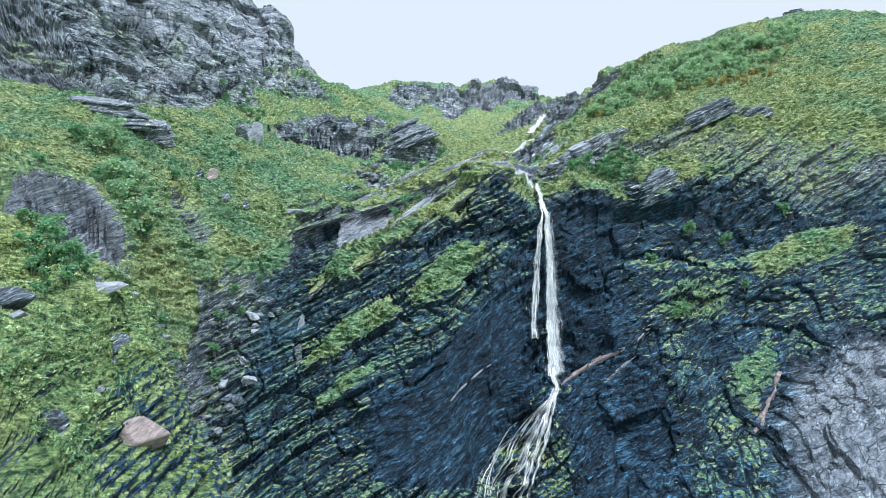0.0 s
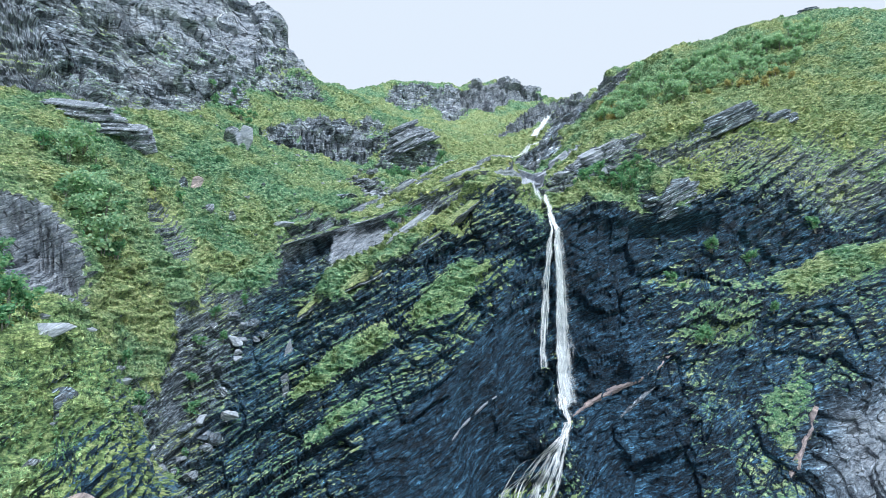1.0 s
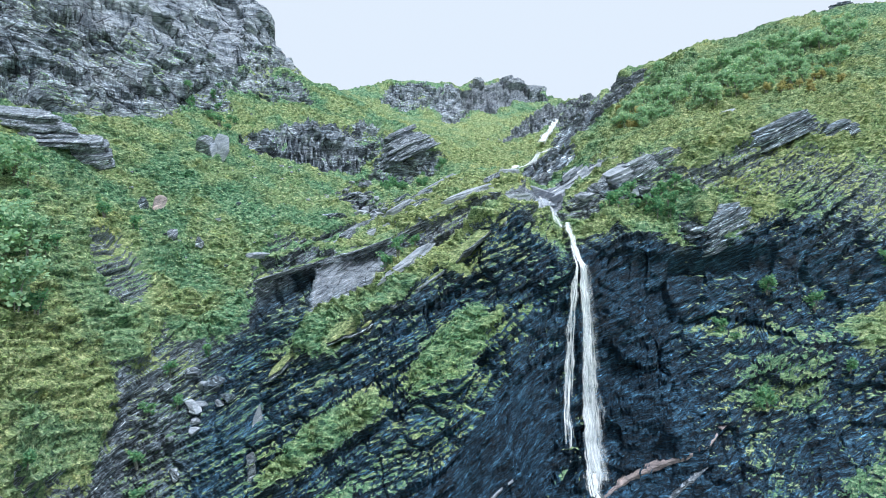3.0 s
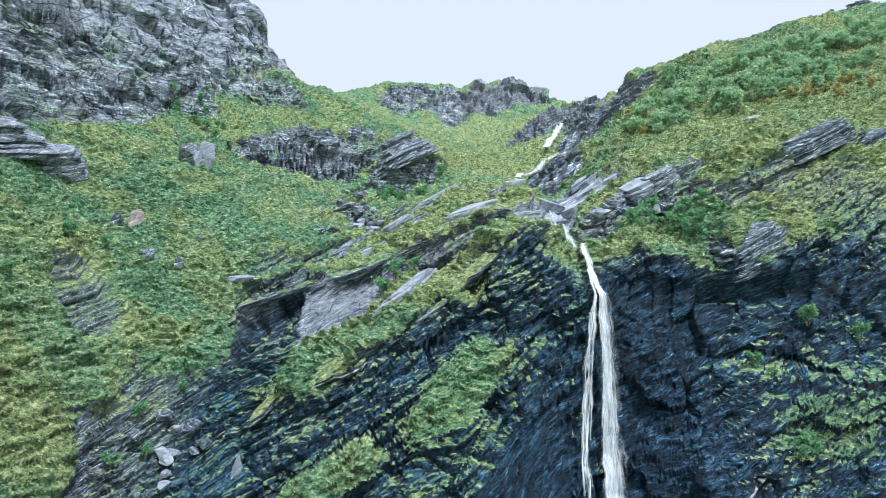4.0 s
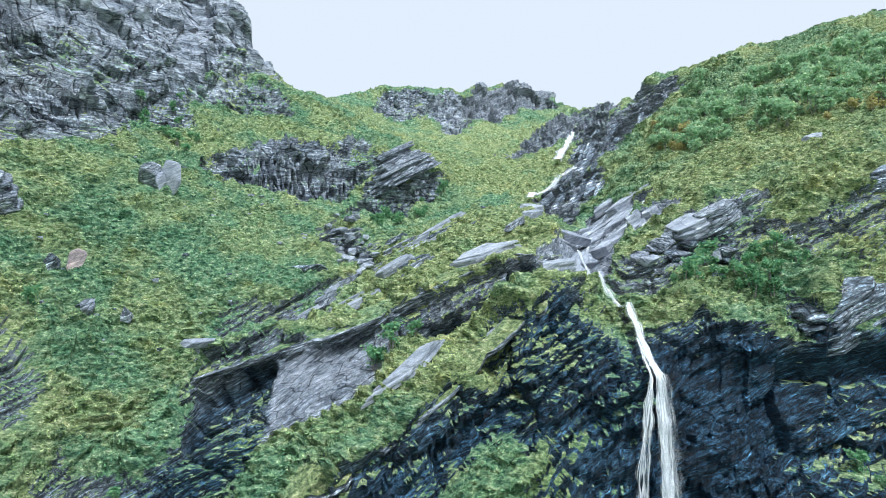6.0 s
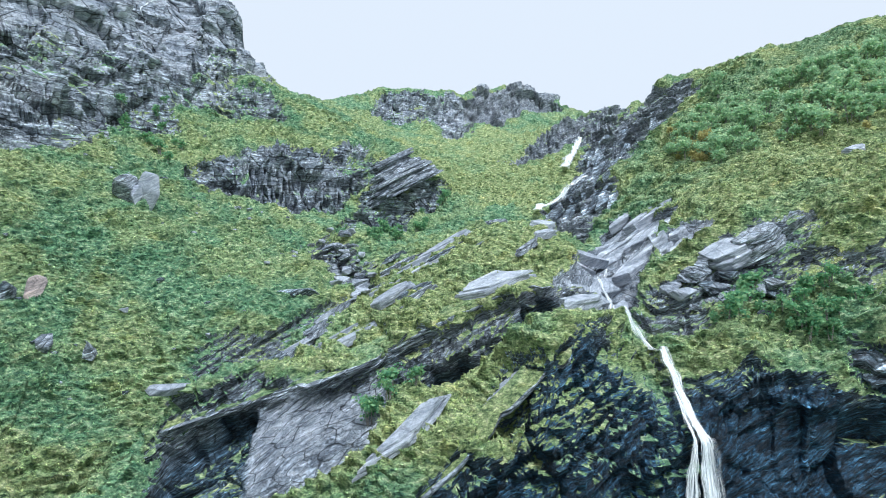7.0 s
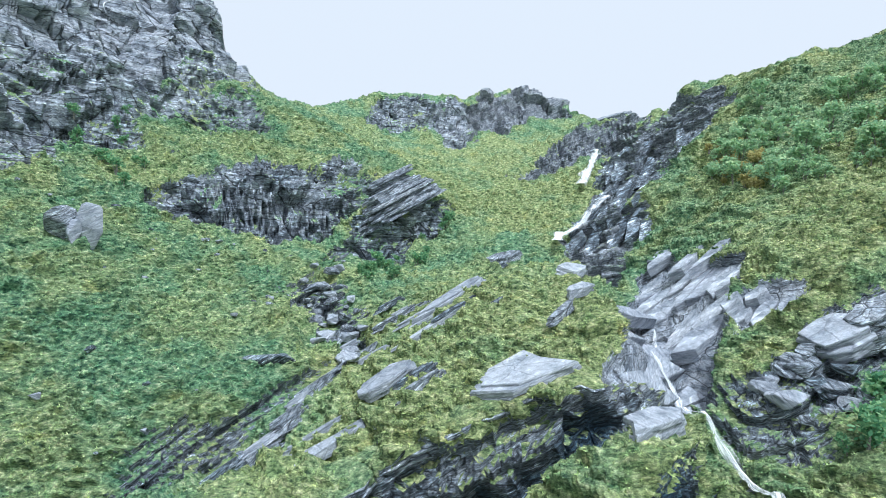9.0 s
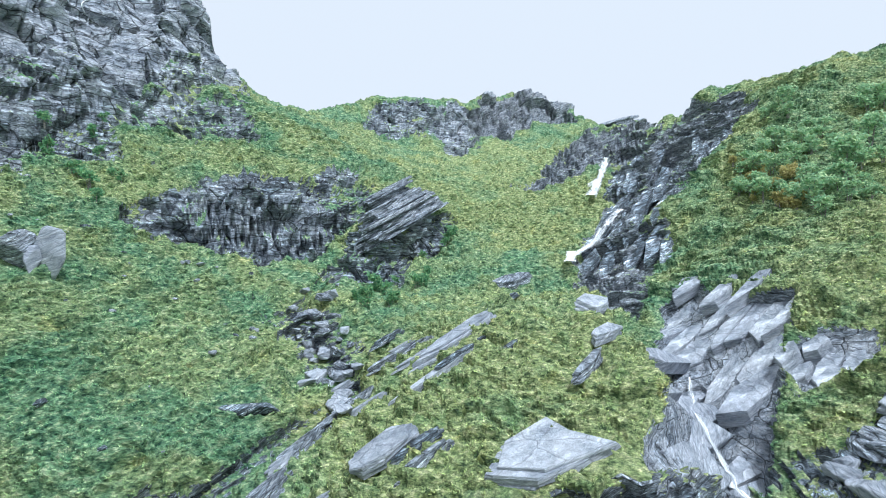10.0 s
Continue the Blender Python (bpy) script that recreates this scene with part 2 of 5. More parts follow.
def cuts(x, y):
    total = np.zeros(np.shape(x))
    for line, deep, wide in CUTS.values():
        best = np.full(np.shape(x), 1e9)
        for (ax, ay), (bx, by) in zip(line, line[1:]):
            t = np.clip(((x - ax) * (bx - ax) + (y - ay) * (by - ay)) / ((bx - ax) ** 2 + (by - ay) ** 2), 0, 1)
            best = np.minimum(best, (x - ax - t * (bx - ax)) ** 2 + (y - ay - t * (by - ay)) ** 2)
        total = total - deep * np.exp(-best / wide ** 2)
    return total


def plate(d2):
    return np.sqrt(d2 + 4.0)


def fit_plate():
    n = len(CONTROL)
    d2 = ((CONTROL[:, None, :2] - CONTROL[None, :, :2]) ** 2).sum(2)
    a = np.zeros((n + 3, n + 3))
    a[:n, :n] = -plate(d2) + 0.15 * np.eye(n)
    a[:n, n], a[:n, n + 1:] = 1, CONTROL[:, :2]
    a[n:, :n] = a[:n, n:].T
    z = CONTROL[:, 2] - steps(CONTROL[:, 0], CONTROL[:, 1])
    return np.linalg.solve(a, np.concatenate((z, np.zeros(3))))


WEIGHTS = fit_plate()


def base_height(x, y):
    """Height of the bare landform over the plan."""
    shape = np.shape(x)
    x, y = np.ravel(x).astype(float), np.ravel(y).astype(float)
    z = WEIGHTS[-3] + WEIGHTS[-2] * x + WEIGHTS[-1] * y + steps(x, y) + cuts(x, y)
    for (cx, cy, _), w in zip(CONTROL, WEIGHTS):
        z = z - w * plate((x - cx) ** 2 + (y - cy) ** 2)
    return z.reshape(shape)


# ---- materials ----
def material(name):
    m = bpy.data.materials.new(name)
    m.use_nodes = True
    return m, m.node_tree.nodes, m.node_tree.links, m.node_tree.nodes["Principled BSDF"]


def noise_node(n, l, scale, detail=6, rough=0.6, vector=None):
    t = n.new("ShaderNodeTexNoise")
    t.inputs["Scale"].default_value, t.inputs["Detail"].default_value, t.inputs["Roughness"].default_value = scale, detail, rough
    if vector is not None:
        l.new(vector, t.inputs["Vector"])
    return t.outputs["Fac"]


def ramp_node(n, l, source, stops):
    r = n.new("ShaderNodeValToRGB")
    while len(r.color_ramp.elements) < len(stops):
        r.color_ramp.elements.new(0.5)
    for e, (at, c) in zip(r.color_ramp.elements, stops):
        e.position, e.color = at, (*c, 1) if len(c) == 3 else c
    l.new(source, r.inputs[0])
    return r.outputs[0]


def mix_node(n, l, fac, a, b, mode="MIX"):
    m = n.new("ShaderNodeMixRGB")
    m.blend_type = mode
    for sock, v in zip(m.inputs, (fac, a, b)):
        if isinstance(v, (int, float)):
            sock.default_value = v
        elif isinstance(v, tuple):
            sock.default_value = (*v, 1)
        else:
            l.new(v, sock)
    return m.outputs[0]


def math_node(n, l, op, a, b=0.0, clamp=False):
    m = n.new("ShaderNodeMath")
    m.operation, m.use_clamp = op, clamp
    for sock, v in zip(m.inputs, (a, b)):
        if isinstance(v, (int, float)):
            sock.default_value = v
        else:
            l.new(v, sock)
    return m.outputs[0]


def span_node(n, l, v, a, b):
    m = n.new("ShaderNodeMapRange")
    m.interpolation_type = "SMOOTHSTEP"
    m.inputs["From Min"].default_value, m.inputs["From Max"].default_value = a, b
    l.new(v, m.inputs["Value"])
    return m.outputs["Result"]


def attribute_node(n, name):
    a = n.new("ShaderNodeAttribute")
    a.attribute_name = name
    return a.outputs["Fac"]


def bump_node(n, l, height, strength, distance, before=None):
    b = n.new("ShaderNodeBump")
    b.inputs["Strength"].default_value, b.inputs["Distance"].default_value = strength, distance
    l.new(height, b.inputs["Height"])
    if before is not None:
        l.new(before, b.inputs["Normal"])
    return b.outputs[0]


def bed_vector(n, l, level=None, across=0.2):
    """Object space turned into the dip of the beds, thin across them; level: how far the beds lie flat."""
    pos = n.new("ShaderNodeTexCoord").outputs["Object"]
    wob = n.new("ShaderNodeVectorMath")
    wob.operation = "MULTIPLY_ADD"
    l.new(noise_colour(n, l, 0.7, pos), wob.inputs[0])
    wob.inputs[1].default_value = (0.45, 0.45, 0.2)
    l.new(pos, wob.inputs[2])
    out = []
    for turn, wide, thin in (((radians(8), radians(-26), 0), 1.0, across), ((0, 0, 0), 2.4, 0.75)):
        mp = n.new("ShaderNodeMapping")
        mp.vector_type = "TEXTURE"
        mp.inputs["Rotation"].default_value = turn
        mp.inputs["Scale"].default_value = (wide, wide, thin)
        l.new(wob.outputs[0], mp.inputs["Vector"])
        out.append(mp.outputs[0])
    return pos, out[0] if level is None else mix_node(n, l, level, out[0], out[1])


def shard_node(n, l, scale, vector):
    """A value for each broken piece of rock."""
    v = n.new("ShaderNodeTexVoronoi")
    v.inputs["Scale"].default_value = scale
    l.new(vector, v.inputs["Vector"])
    x = n.new("ShaderNodeSeparateXYZ")
    l.new(v.outputs["Color"], x.inputs[0])
    return x.outputs[0]


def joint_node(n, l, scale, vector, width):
    """1 in the open joints between broken pieces, where their shade is painted, 0 on them."""
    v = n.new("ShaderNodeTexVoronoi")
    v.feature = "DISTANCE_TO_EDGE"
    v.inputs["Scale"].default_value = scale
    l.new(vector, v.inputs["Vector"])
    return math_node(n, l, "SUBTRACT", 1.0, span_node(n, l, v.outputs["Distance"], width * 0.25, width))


def rock_colour(n, l, pos, bed, pale_fac, shards=1.0):
    """Slate: blue-grey, broken into shards along the beds, with open joints painted shadow-dark, pale flecks and
    lichen.
    """
    streak = noise_node(n, l, 0.55, 10, 0.72, bed)
    patch = noise_node(n, l, 0.13, 5, 0.6, pos)
    fine = noise_node(n, l, 1.9, 8, 0.75, bed)
    grit = noise_node(n, l, 4.5, 4, 0.7, pos)
    big, small = shard_node(n, l, 0.38, bed), shard_node(n, l, 1.3, bed)
    k = math_node(n, l, "ADD", streak, math_node(n, l, "MULTIPLY", math_node(n, l, "SUBTRACT", big, 0.5), 0.12 * shards))
    k = math_node(n, l, "ADD", k, math_node(n, l, "MULTIPLY", math_node(n, l, "SUBTRACT", small, 0.5), 0.14 * shards))
    k = math_node(n, l, "ADD", k, math_node(n, l, "MULTIPLY", math_node(n, l, "SUBTRACT", patch, 0.5), 0.35))
    dark = ramp_node(n, l, k, [(0.34, (0.014, 0.024, 0.033)), (0.46, (0.05, 0.076, 0.098)), (0.56, (0.13, 0.17, 0.205)), (0.68, (0.36, 0.41, 0.455))])
    pale = ramp_node(n, l, k, [(0.3, (0.14, 0.165, 0.205)), (0.42, (0.31, 0.345, 0.4)), (0.54, (0.455, 0.485, 0.545)), (0.68, (0.6, 0.625, 0.675))])
    c = mix_node(n, l, pale_fac, dark, pale)
    c = mix_node(n, l, math_node(n, l, "MULTIPLY", span_node(n, l, patch, 0.62, 0.74), 0.12), c, (0.26, 0.19, 0.15))
    # thin beds, each its own shade
    leaf = n.new("ShaderNodeMapping")
    leaf.inputs["Scale"].default_value = (0.45, 0.45, 1.5)
    l.new(bed, leaf.inputs["Vector"])
    beds = noise_node(n, l, 1.0, 3, 0.6, leaf.outputs[0])
    even = math_node(n, l, "MULTIPLY", math_node(n, l, "SUBTRACT", 1.15, pale_fac), 0.95 if shards > 0.5 else 0.7, True)
    c = mix_node(n, l, even, c, ramp_node(n, l, beds, [(0.36, (0.3, 0.3, 0.31)), (0.43, (0.85, 0.85, 0.86)), (0.55, (1.0, 1.0, 1.0)), (0.62, (2.3, 2.3, 2.3))]), "MULTIPLY")
    c = mix_node(n, l, even, c, ramp_node(n, l, fine, [(0.38, (0.32, 0.33, 0.35)), (0.49, (1.0, 1.0, 1.0)), (0.6, (2.5, 2.5, 2.5))]), "MULTIPLY")
    # pale flecks where pieces have broken off
    fleck = math_node(n, l, "MULTIPLY", span_node(n, l, small, 0.86, 0.9), span_node(n, l, grit, 0.5, 0.56))
    c = mix_node(n, l, math_node(n, l, "MULTIPLY", fleck, 0.7 * shards), c, (0.5, 0.52, 0.56))
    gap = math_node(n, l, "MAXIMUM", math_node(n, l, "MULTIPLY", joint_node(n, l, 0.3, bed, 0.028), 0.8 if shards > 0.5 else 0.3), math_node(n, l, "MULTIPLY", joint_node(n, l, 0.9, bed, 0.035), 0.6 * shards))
    # near-black colour paints the shade inside the open joints
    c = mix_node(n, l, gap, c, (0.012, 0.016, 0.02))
    relief = math_node(n, l, "ADD", math_node(n, l, "SUBTRACT", math_node(n, l, "ADD", k, math_node(n, l, "MULTIPLY", beds, 0.5)), math_node(n, l, "MULTIPLY", gap, 0.3)), math_node(n, l, "MULTIPLY", small, 0.25 * shards))
    return c, relief, math_node(n, l, "ADD", fine, math_node(n, l, "MULTIPLY", grit, 0.5))


def noise_colour(n, l, scale, vector):
    t = n.new("ShaderNodeTexNoise")
    t.inputs["Scale"].default_value, t.inputs["Detail"].default_value = scale, 4
    l.new(vector, t.inputs["Vector"])
    return t.outputs["Color"]


def turf_colour(n, l, pos, dry_fac=None):
    """Mountain turf: lush green to straw, in tussocks drawn out along the slope, their shaded gaps painted in, and in
    larger drifts.
    """
    mp = n.new("ShaderNodeMapping")
    mp.inputs["Scale"].default_value = (0.75, 0.9, 1.6)
    l.new(pos, mp.inputs["Vector"])
    tuft = noise_node(n, l, 1.7, 7, 0.68, mp.outputs[0])
    blade = noise_node(n, l, 4.0, 6, 0.75, mp.outputs[0])
    sward = noise_node(n, l, 0.11, 3, 0.55, pos)
    herb = noise_node(n, l, 0.35, 4, 0.6, pos)
    # green and straw tones; the dark ends also paint shade between tussocks
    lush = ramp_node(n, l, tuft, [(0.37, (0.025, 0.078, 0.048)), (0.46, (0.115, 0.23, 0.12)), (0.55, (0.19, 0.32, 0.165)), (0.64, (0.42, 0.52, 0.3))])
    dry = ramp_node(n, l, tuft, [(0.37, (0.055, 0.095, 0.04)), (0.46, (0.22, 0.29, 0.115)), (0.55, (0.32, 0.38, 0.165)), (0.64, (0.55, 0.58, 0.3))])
    drift = math_node(n, l, "MULTIPLY", span_node(n, l, sward, 0.38, 0.62), 0.9)
    if dry_fac is not None:
        drift = math_node(n, l, "ADD", drift, dry_fac, True)
    c = mix_node(n, l, drift, lush, dry)
    c = mix_node(n, l, math_node(n, l, "MULTIPLY", span_node(n, l, herb, 0.56, 0.64), 0.5), c, mix_node(n, l, 1.0, c, (0.62, 0.85, 0.8), "MULTIPLY"))
    c = mix_node(n, l, math_node(n, l, "MULTIPLY", span_node(n, l, herb, 0.42, 0.34), 0.35), c, mix_node(n, l, 1.0, c, (1.35, 1.1, 0.75), "MULTIPLY"))
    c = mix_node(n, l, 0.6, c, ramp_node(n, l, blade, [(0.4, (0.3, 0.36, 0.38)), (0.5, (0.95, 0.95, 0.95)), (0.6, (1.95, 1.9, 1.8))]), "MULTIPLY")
    return mix_node(n, l, 1.0, c, (1.02, 1.0, 1.05), "MULTIPLY"), tuft, blade


def ground_material():
    m, n, l, bsdf = material("hillside_rock_and_turf")
    pos, bed = bed_vector(n, l, attribute_node(n, "level"))
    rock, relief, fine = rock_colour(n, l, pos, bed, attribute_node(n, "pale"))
    # darkens wet cliff rock, and paints the shade under the great slab
    rock = mix_node(n, l, attribute_node(n, "wet_shade"), rock, mix_node(n, l, 1.0, rock, (0.23, 0.43, 0.6), "MULTIPLY"))
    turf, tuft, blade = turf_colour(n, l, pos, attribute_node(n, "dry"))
    # moss tones, again with the shade of the hollows in the dark end
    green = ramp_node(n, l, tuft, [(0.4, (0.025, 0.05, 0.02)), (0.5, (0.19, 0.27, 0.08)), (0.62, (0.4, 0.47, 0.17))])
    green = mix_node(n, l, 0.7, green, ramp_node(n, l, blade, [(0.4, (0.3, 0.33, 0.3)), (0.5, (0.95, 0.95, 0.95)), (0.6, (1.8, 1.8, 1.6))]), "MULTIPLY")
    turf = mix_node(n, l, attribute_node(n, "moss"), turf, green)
    # turf holds where the ground is flat enough
    geo = n.new("ShaderNodeNewGeometry")
    xyz = n.new("ShaderNodeSeparateXYZ")
    l.new(geo.outputs["Normal"], xyz.inputs[0])
    hold = math_node(n, l, "ADD", xyz.outputs[2], math_node(n, l, "MULTIPLY", math_node(n, l, "SUBTRACT", tuft, 0.5), 1.0))
    hold = math_node(n, l, "ADD", hold, attribute_node(n, "turf"))
    fac = span_node(n, l, hold, 0.58, 0.66)
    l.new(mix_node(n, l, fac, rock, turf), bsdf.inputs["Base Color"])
    l.new(mix_node(n, l, fac, mix_node(n, l, attribute_node(n, "wet_shade"), (0.75, 0.75, 0.75), (0.5, 0.5, 0.5)), (0.95, 0.95, 0.95)), bsdf.inputs["Roughness"])
    bsdf.inputs["Specular IOR Level"].default_value = 0.35
    rough = bump_node(n, l, relief, 1.0, 0.9)
    rough = bump_node(n, l, fine, 0.9, 0.16, rough)
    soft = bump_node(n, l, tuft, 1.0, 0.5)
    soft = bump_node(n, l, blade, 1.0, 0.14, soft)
    nm = n.new("ShaderNodeMix")
    nm.data_type = "VECTOR"
    l.new(fac, nm.inputs["Factor"])
    l.new(rough, nm.inputs[4])
    l.new(soft, nm.inputs[5])
    l.new(nm.outputs[1], bsdf.inputs["Normal"])
    return m


def rock_material(name, pale, shards=1.0, cast=(1, 1, 1)):
    m, n, l, bsdf = material(name)
    pos, bed = bed_vector(n, l)
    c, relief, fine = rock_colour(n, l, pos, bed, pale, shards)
    tint = n.new("ShaderNodeObjectInfo").outputs["Random"]
    c = mix_node(n, l, 0.5, c, ramp_node(n, l, tint, [(0.0, (0.7, 0.7, 0.74)), (1.0, (1.25, 1.22, 1.18))]), "MULTIPLY")
    c = mix_node(n, l, 1.0, c, cast, "MULTIPLY")
    l.new(c, bsdf.inputs["Base Color"])
    bsdf.inputs["Roughness"].default_value = 0.72
    l.new(bump_node(n, l, fine, 0.8, 0.12, bump_node(n, l, relief, 0.9, 0.35)), bsdf.inputs["Normal"])
    return m


def leaf_material(name, stops):
    """Leaves: each island its own shade."""
    m, n, l, bsdf = material(name)
    geo = n.new("ShaderNodeNewGeometry")
    pos = n.new("ShaderNodeTexCoord").outputs["Object"]
    c = ramp_node(n, l, geo.outputs["Random Per Island"], stops)
    c = mix_node(n, l, 0.7, c, ramp_node(n, l, noise_node(n, l, 0.35, 4, 0.6, pos), [(0.35, (0.55, 0.6, 0.6)), (0.65, (1.35, 1.3, 1.2))]), "MULTIPLY")
    l.new(c, bsdf.inputs["Base Color"])
    bsdf.inputs["Roughness"].default_value = 0.8
    bsdf.inputs["Specular IOR Level"].default_value = 0.2
    thin = n.new("ShaderNodeBsdfTranslucent")
    l.new(c, thin.inputs["Color"])
    both = n.new("ShaderNodeMixShader")
    both.inputs[0].default_value = 0.42
    l.new(bsdf.outputs[0], both.inputs[1])
    l.new(thin.outputs[0], both.inputs[2])
    l.new(both.outputs[0], n["Material Output"].inputs["Surface"])
    return m


def grass_material():
    """Blades take the colour of the sward that they stand in, each a little lighter or darker."""
    m, n, l, bsdf = material("grass_blades")
    geo = n.new("ShaderNodeNewGeometry")
    pos = n.new("ShaderNodeTexCoord").outputs["Object"]
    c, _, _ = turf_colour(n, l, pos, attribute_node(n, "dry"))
    c = mix_node(n, l, 1.0, c, ramp_node(n, l, geo.outputs["Random Per Island"], [(0.0, (0.75, 0.78, 0.75)), (0.6, (1.2, 1.22, 1.15)), (1.0, (1.6, 1.6, 1.35))]), "MULTIPLY")
    l.new(c, bsdf.inputs["Base Color"])
    bsdf.inputs["Roughness"].default_value = 0.85
    bsdf.inputs["Specular IOR Level"].default_value = 0.2
    return m


def bark_material():
    m, n, l, bsdf = material("birch_bark")
    pos = n.new("ShaderNodeTexCoord").outputs["Object"]
    l.new(ramp_node(n, l, noise_node(n, l, 14, 5, 0.6, pos), [(0.35, (0.06, 0.05, 0.045)), (0.6, (0.4, 0.38, 0.35))]), bsdf.inputs["Base Color"])
    bsdf.inputs["Roughness"].default_value = 0.85
    return m


def water_material(name, low, high, bright=0.95):
    """White water: long streaks along the flow, clear between them, frayed at the rims."""
    m, n, l, bsdf = material(name)
    uv = n.new("ShaderNodeTexCoord").outputs["UV"]
    mp = n.new("ShaderNodeMapping")
    mp.inputs["Scale"].default_value = (6.0, 0.45, 1)
    l.new(uv, mp.inputs["Vector"])
    streak = noise_node(n, l, 1.5, 9, 0.78, mp.outputs[0])
    xyz = n.new("ShaderNodeSeparateXYZ")
    l.new(uv, xyz.inputs[0])
    rim = math_node(n, l, "MULTIPLY", math_node(n, l, "MULTIPLY", xyz.outputs[0], math_node(n, l, "SUBTRACT", 1.0, xyz.outputs[0])), 4.0)
    body = math_node(n, l, "ADD", streak, math_node(n, l, "MULTIPLY", math_node(n, l, "SUBTRACT", rim, 0.6), 0.42))
    l.new(span_node(n, l, body, low, high), bsdf.inputs["Alpha"])
    l.new(ramp_node(n, l, streak, [(0.3, (0.7 * bright, 0.8 * bright, 0.88 * bright)), (0.6, (bright, bright, bright))]), bsdf.inputs["Base Color"])
    bsdf.inputs["Roughness"].default_value = 0.5
    return m


MAT_PALE = rock_material("pale_slate", 0.92, 0.15)
MAT_GREY = rock_material("grey_slate", 0.5)
MAT_DARK = rock_material("dark_slate", 0.12)
MAT_RUST = rock_material("rusty_slate", 0.95, 0.5, (1.1, 0.84, 0.72))
MAT_BARK = bark_material()
MAT_GRASS = grass_material()
MAT_LEAF = leaf_material("birch_leaves", [(0.0, (0.24, 0.42, 0.26)), (0.5, (0.42, 0.62, 0.38)), (1.0, (0.62, 0.74, 0.44))])
MAT_FERN = leaf_material("willow_leaves", [(0.0, (0.1, 0.26, 0.14)), (0.5, (0.22, 0.44, 0.24)), (1.0, (0.4, 0.58, 0.3))])
MAT_AUTUMN = leaf_material("autumn_leaves", [(0.0, (0.34, 0.32, 0.13)), (0.5, (0.55, 0.48, 0.2)), (1.0, (0.66, 0.62, 0.3))])
MAT_FALL = water_material("white_water", 0.47, 0.66)
MAT_VEIL = water_material("thin_water", 0.5, 1.0)
MAT_RAPID = water_material("broken_water", 0.55, 0.78)
MAT_GROUND = ground_material()


# ---- the hillside ----
def oval(x, y, cx, cy, rx, ry, turn=0.0, soft=0.35):
    """1 inside an oval of the plan, 0 outside, with a soft rim."""
    c, s = math.cos(radians(turn)), math.sin(radians(turn))
    u, v = ((x - cx) * c + (y - cy) * s) / rx, (-(x - cx) * s + (y - cy) * c) / ry
    return 1 - smooth(1 - soft, 1 + soft, np.sqrt(u * u + v * v))


def band(v, a, b, soft):
    return smooth(a - soft, a + soft, v) * (1 - smooth(b - soft, b + soft, v))


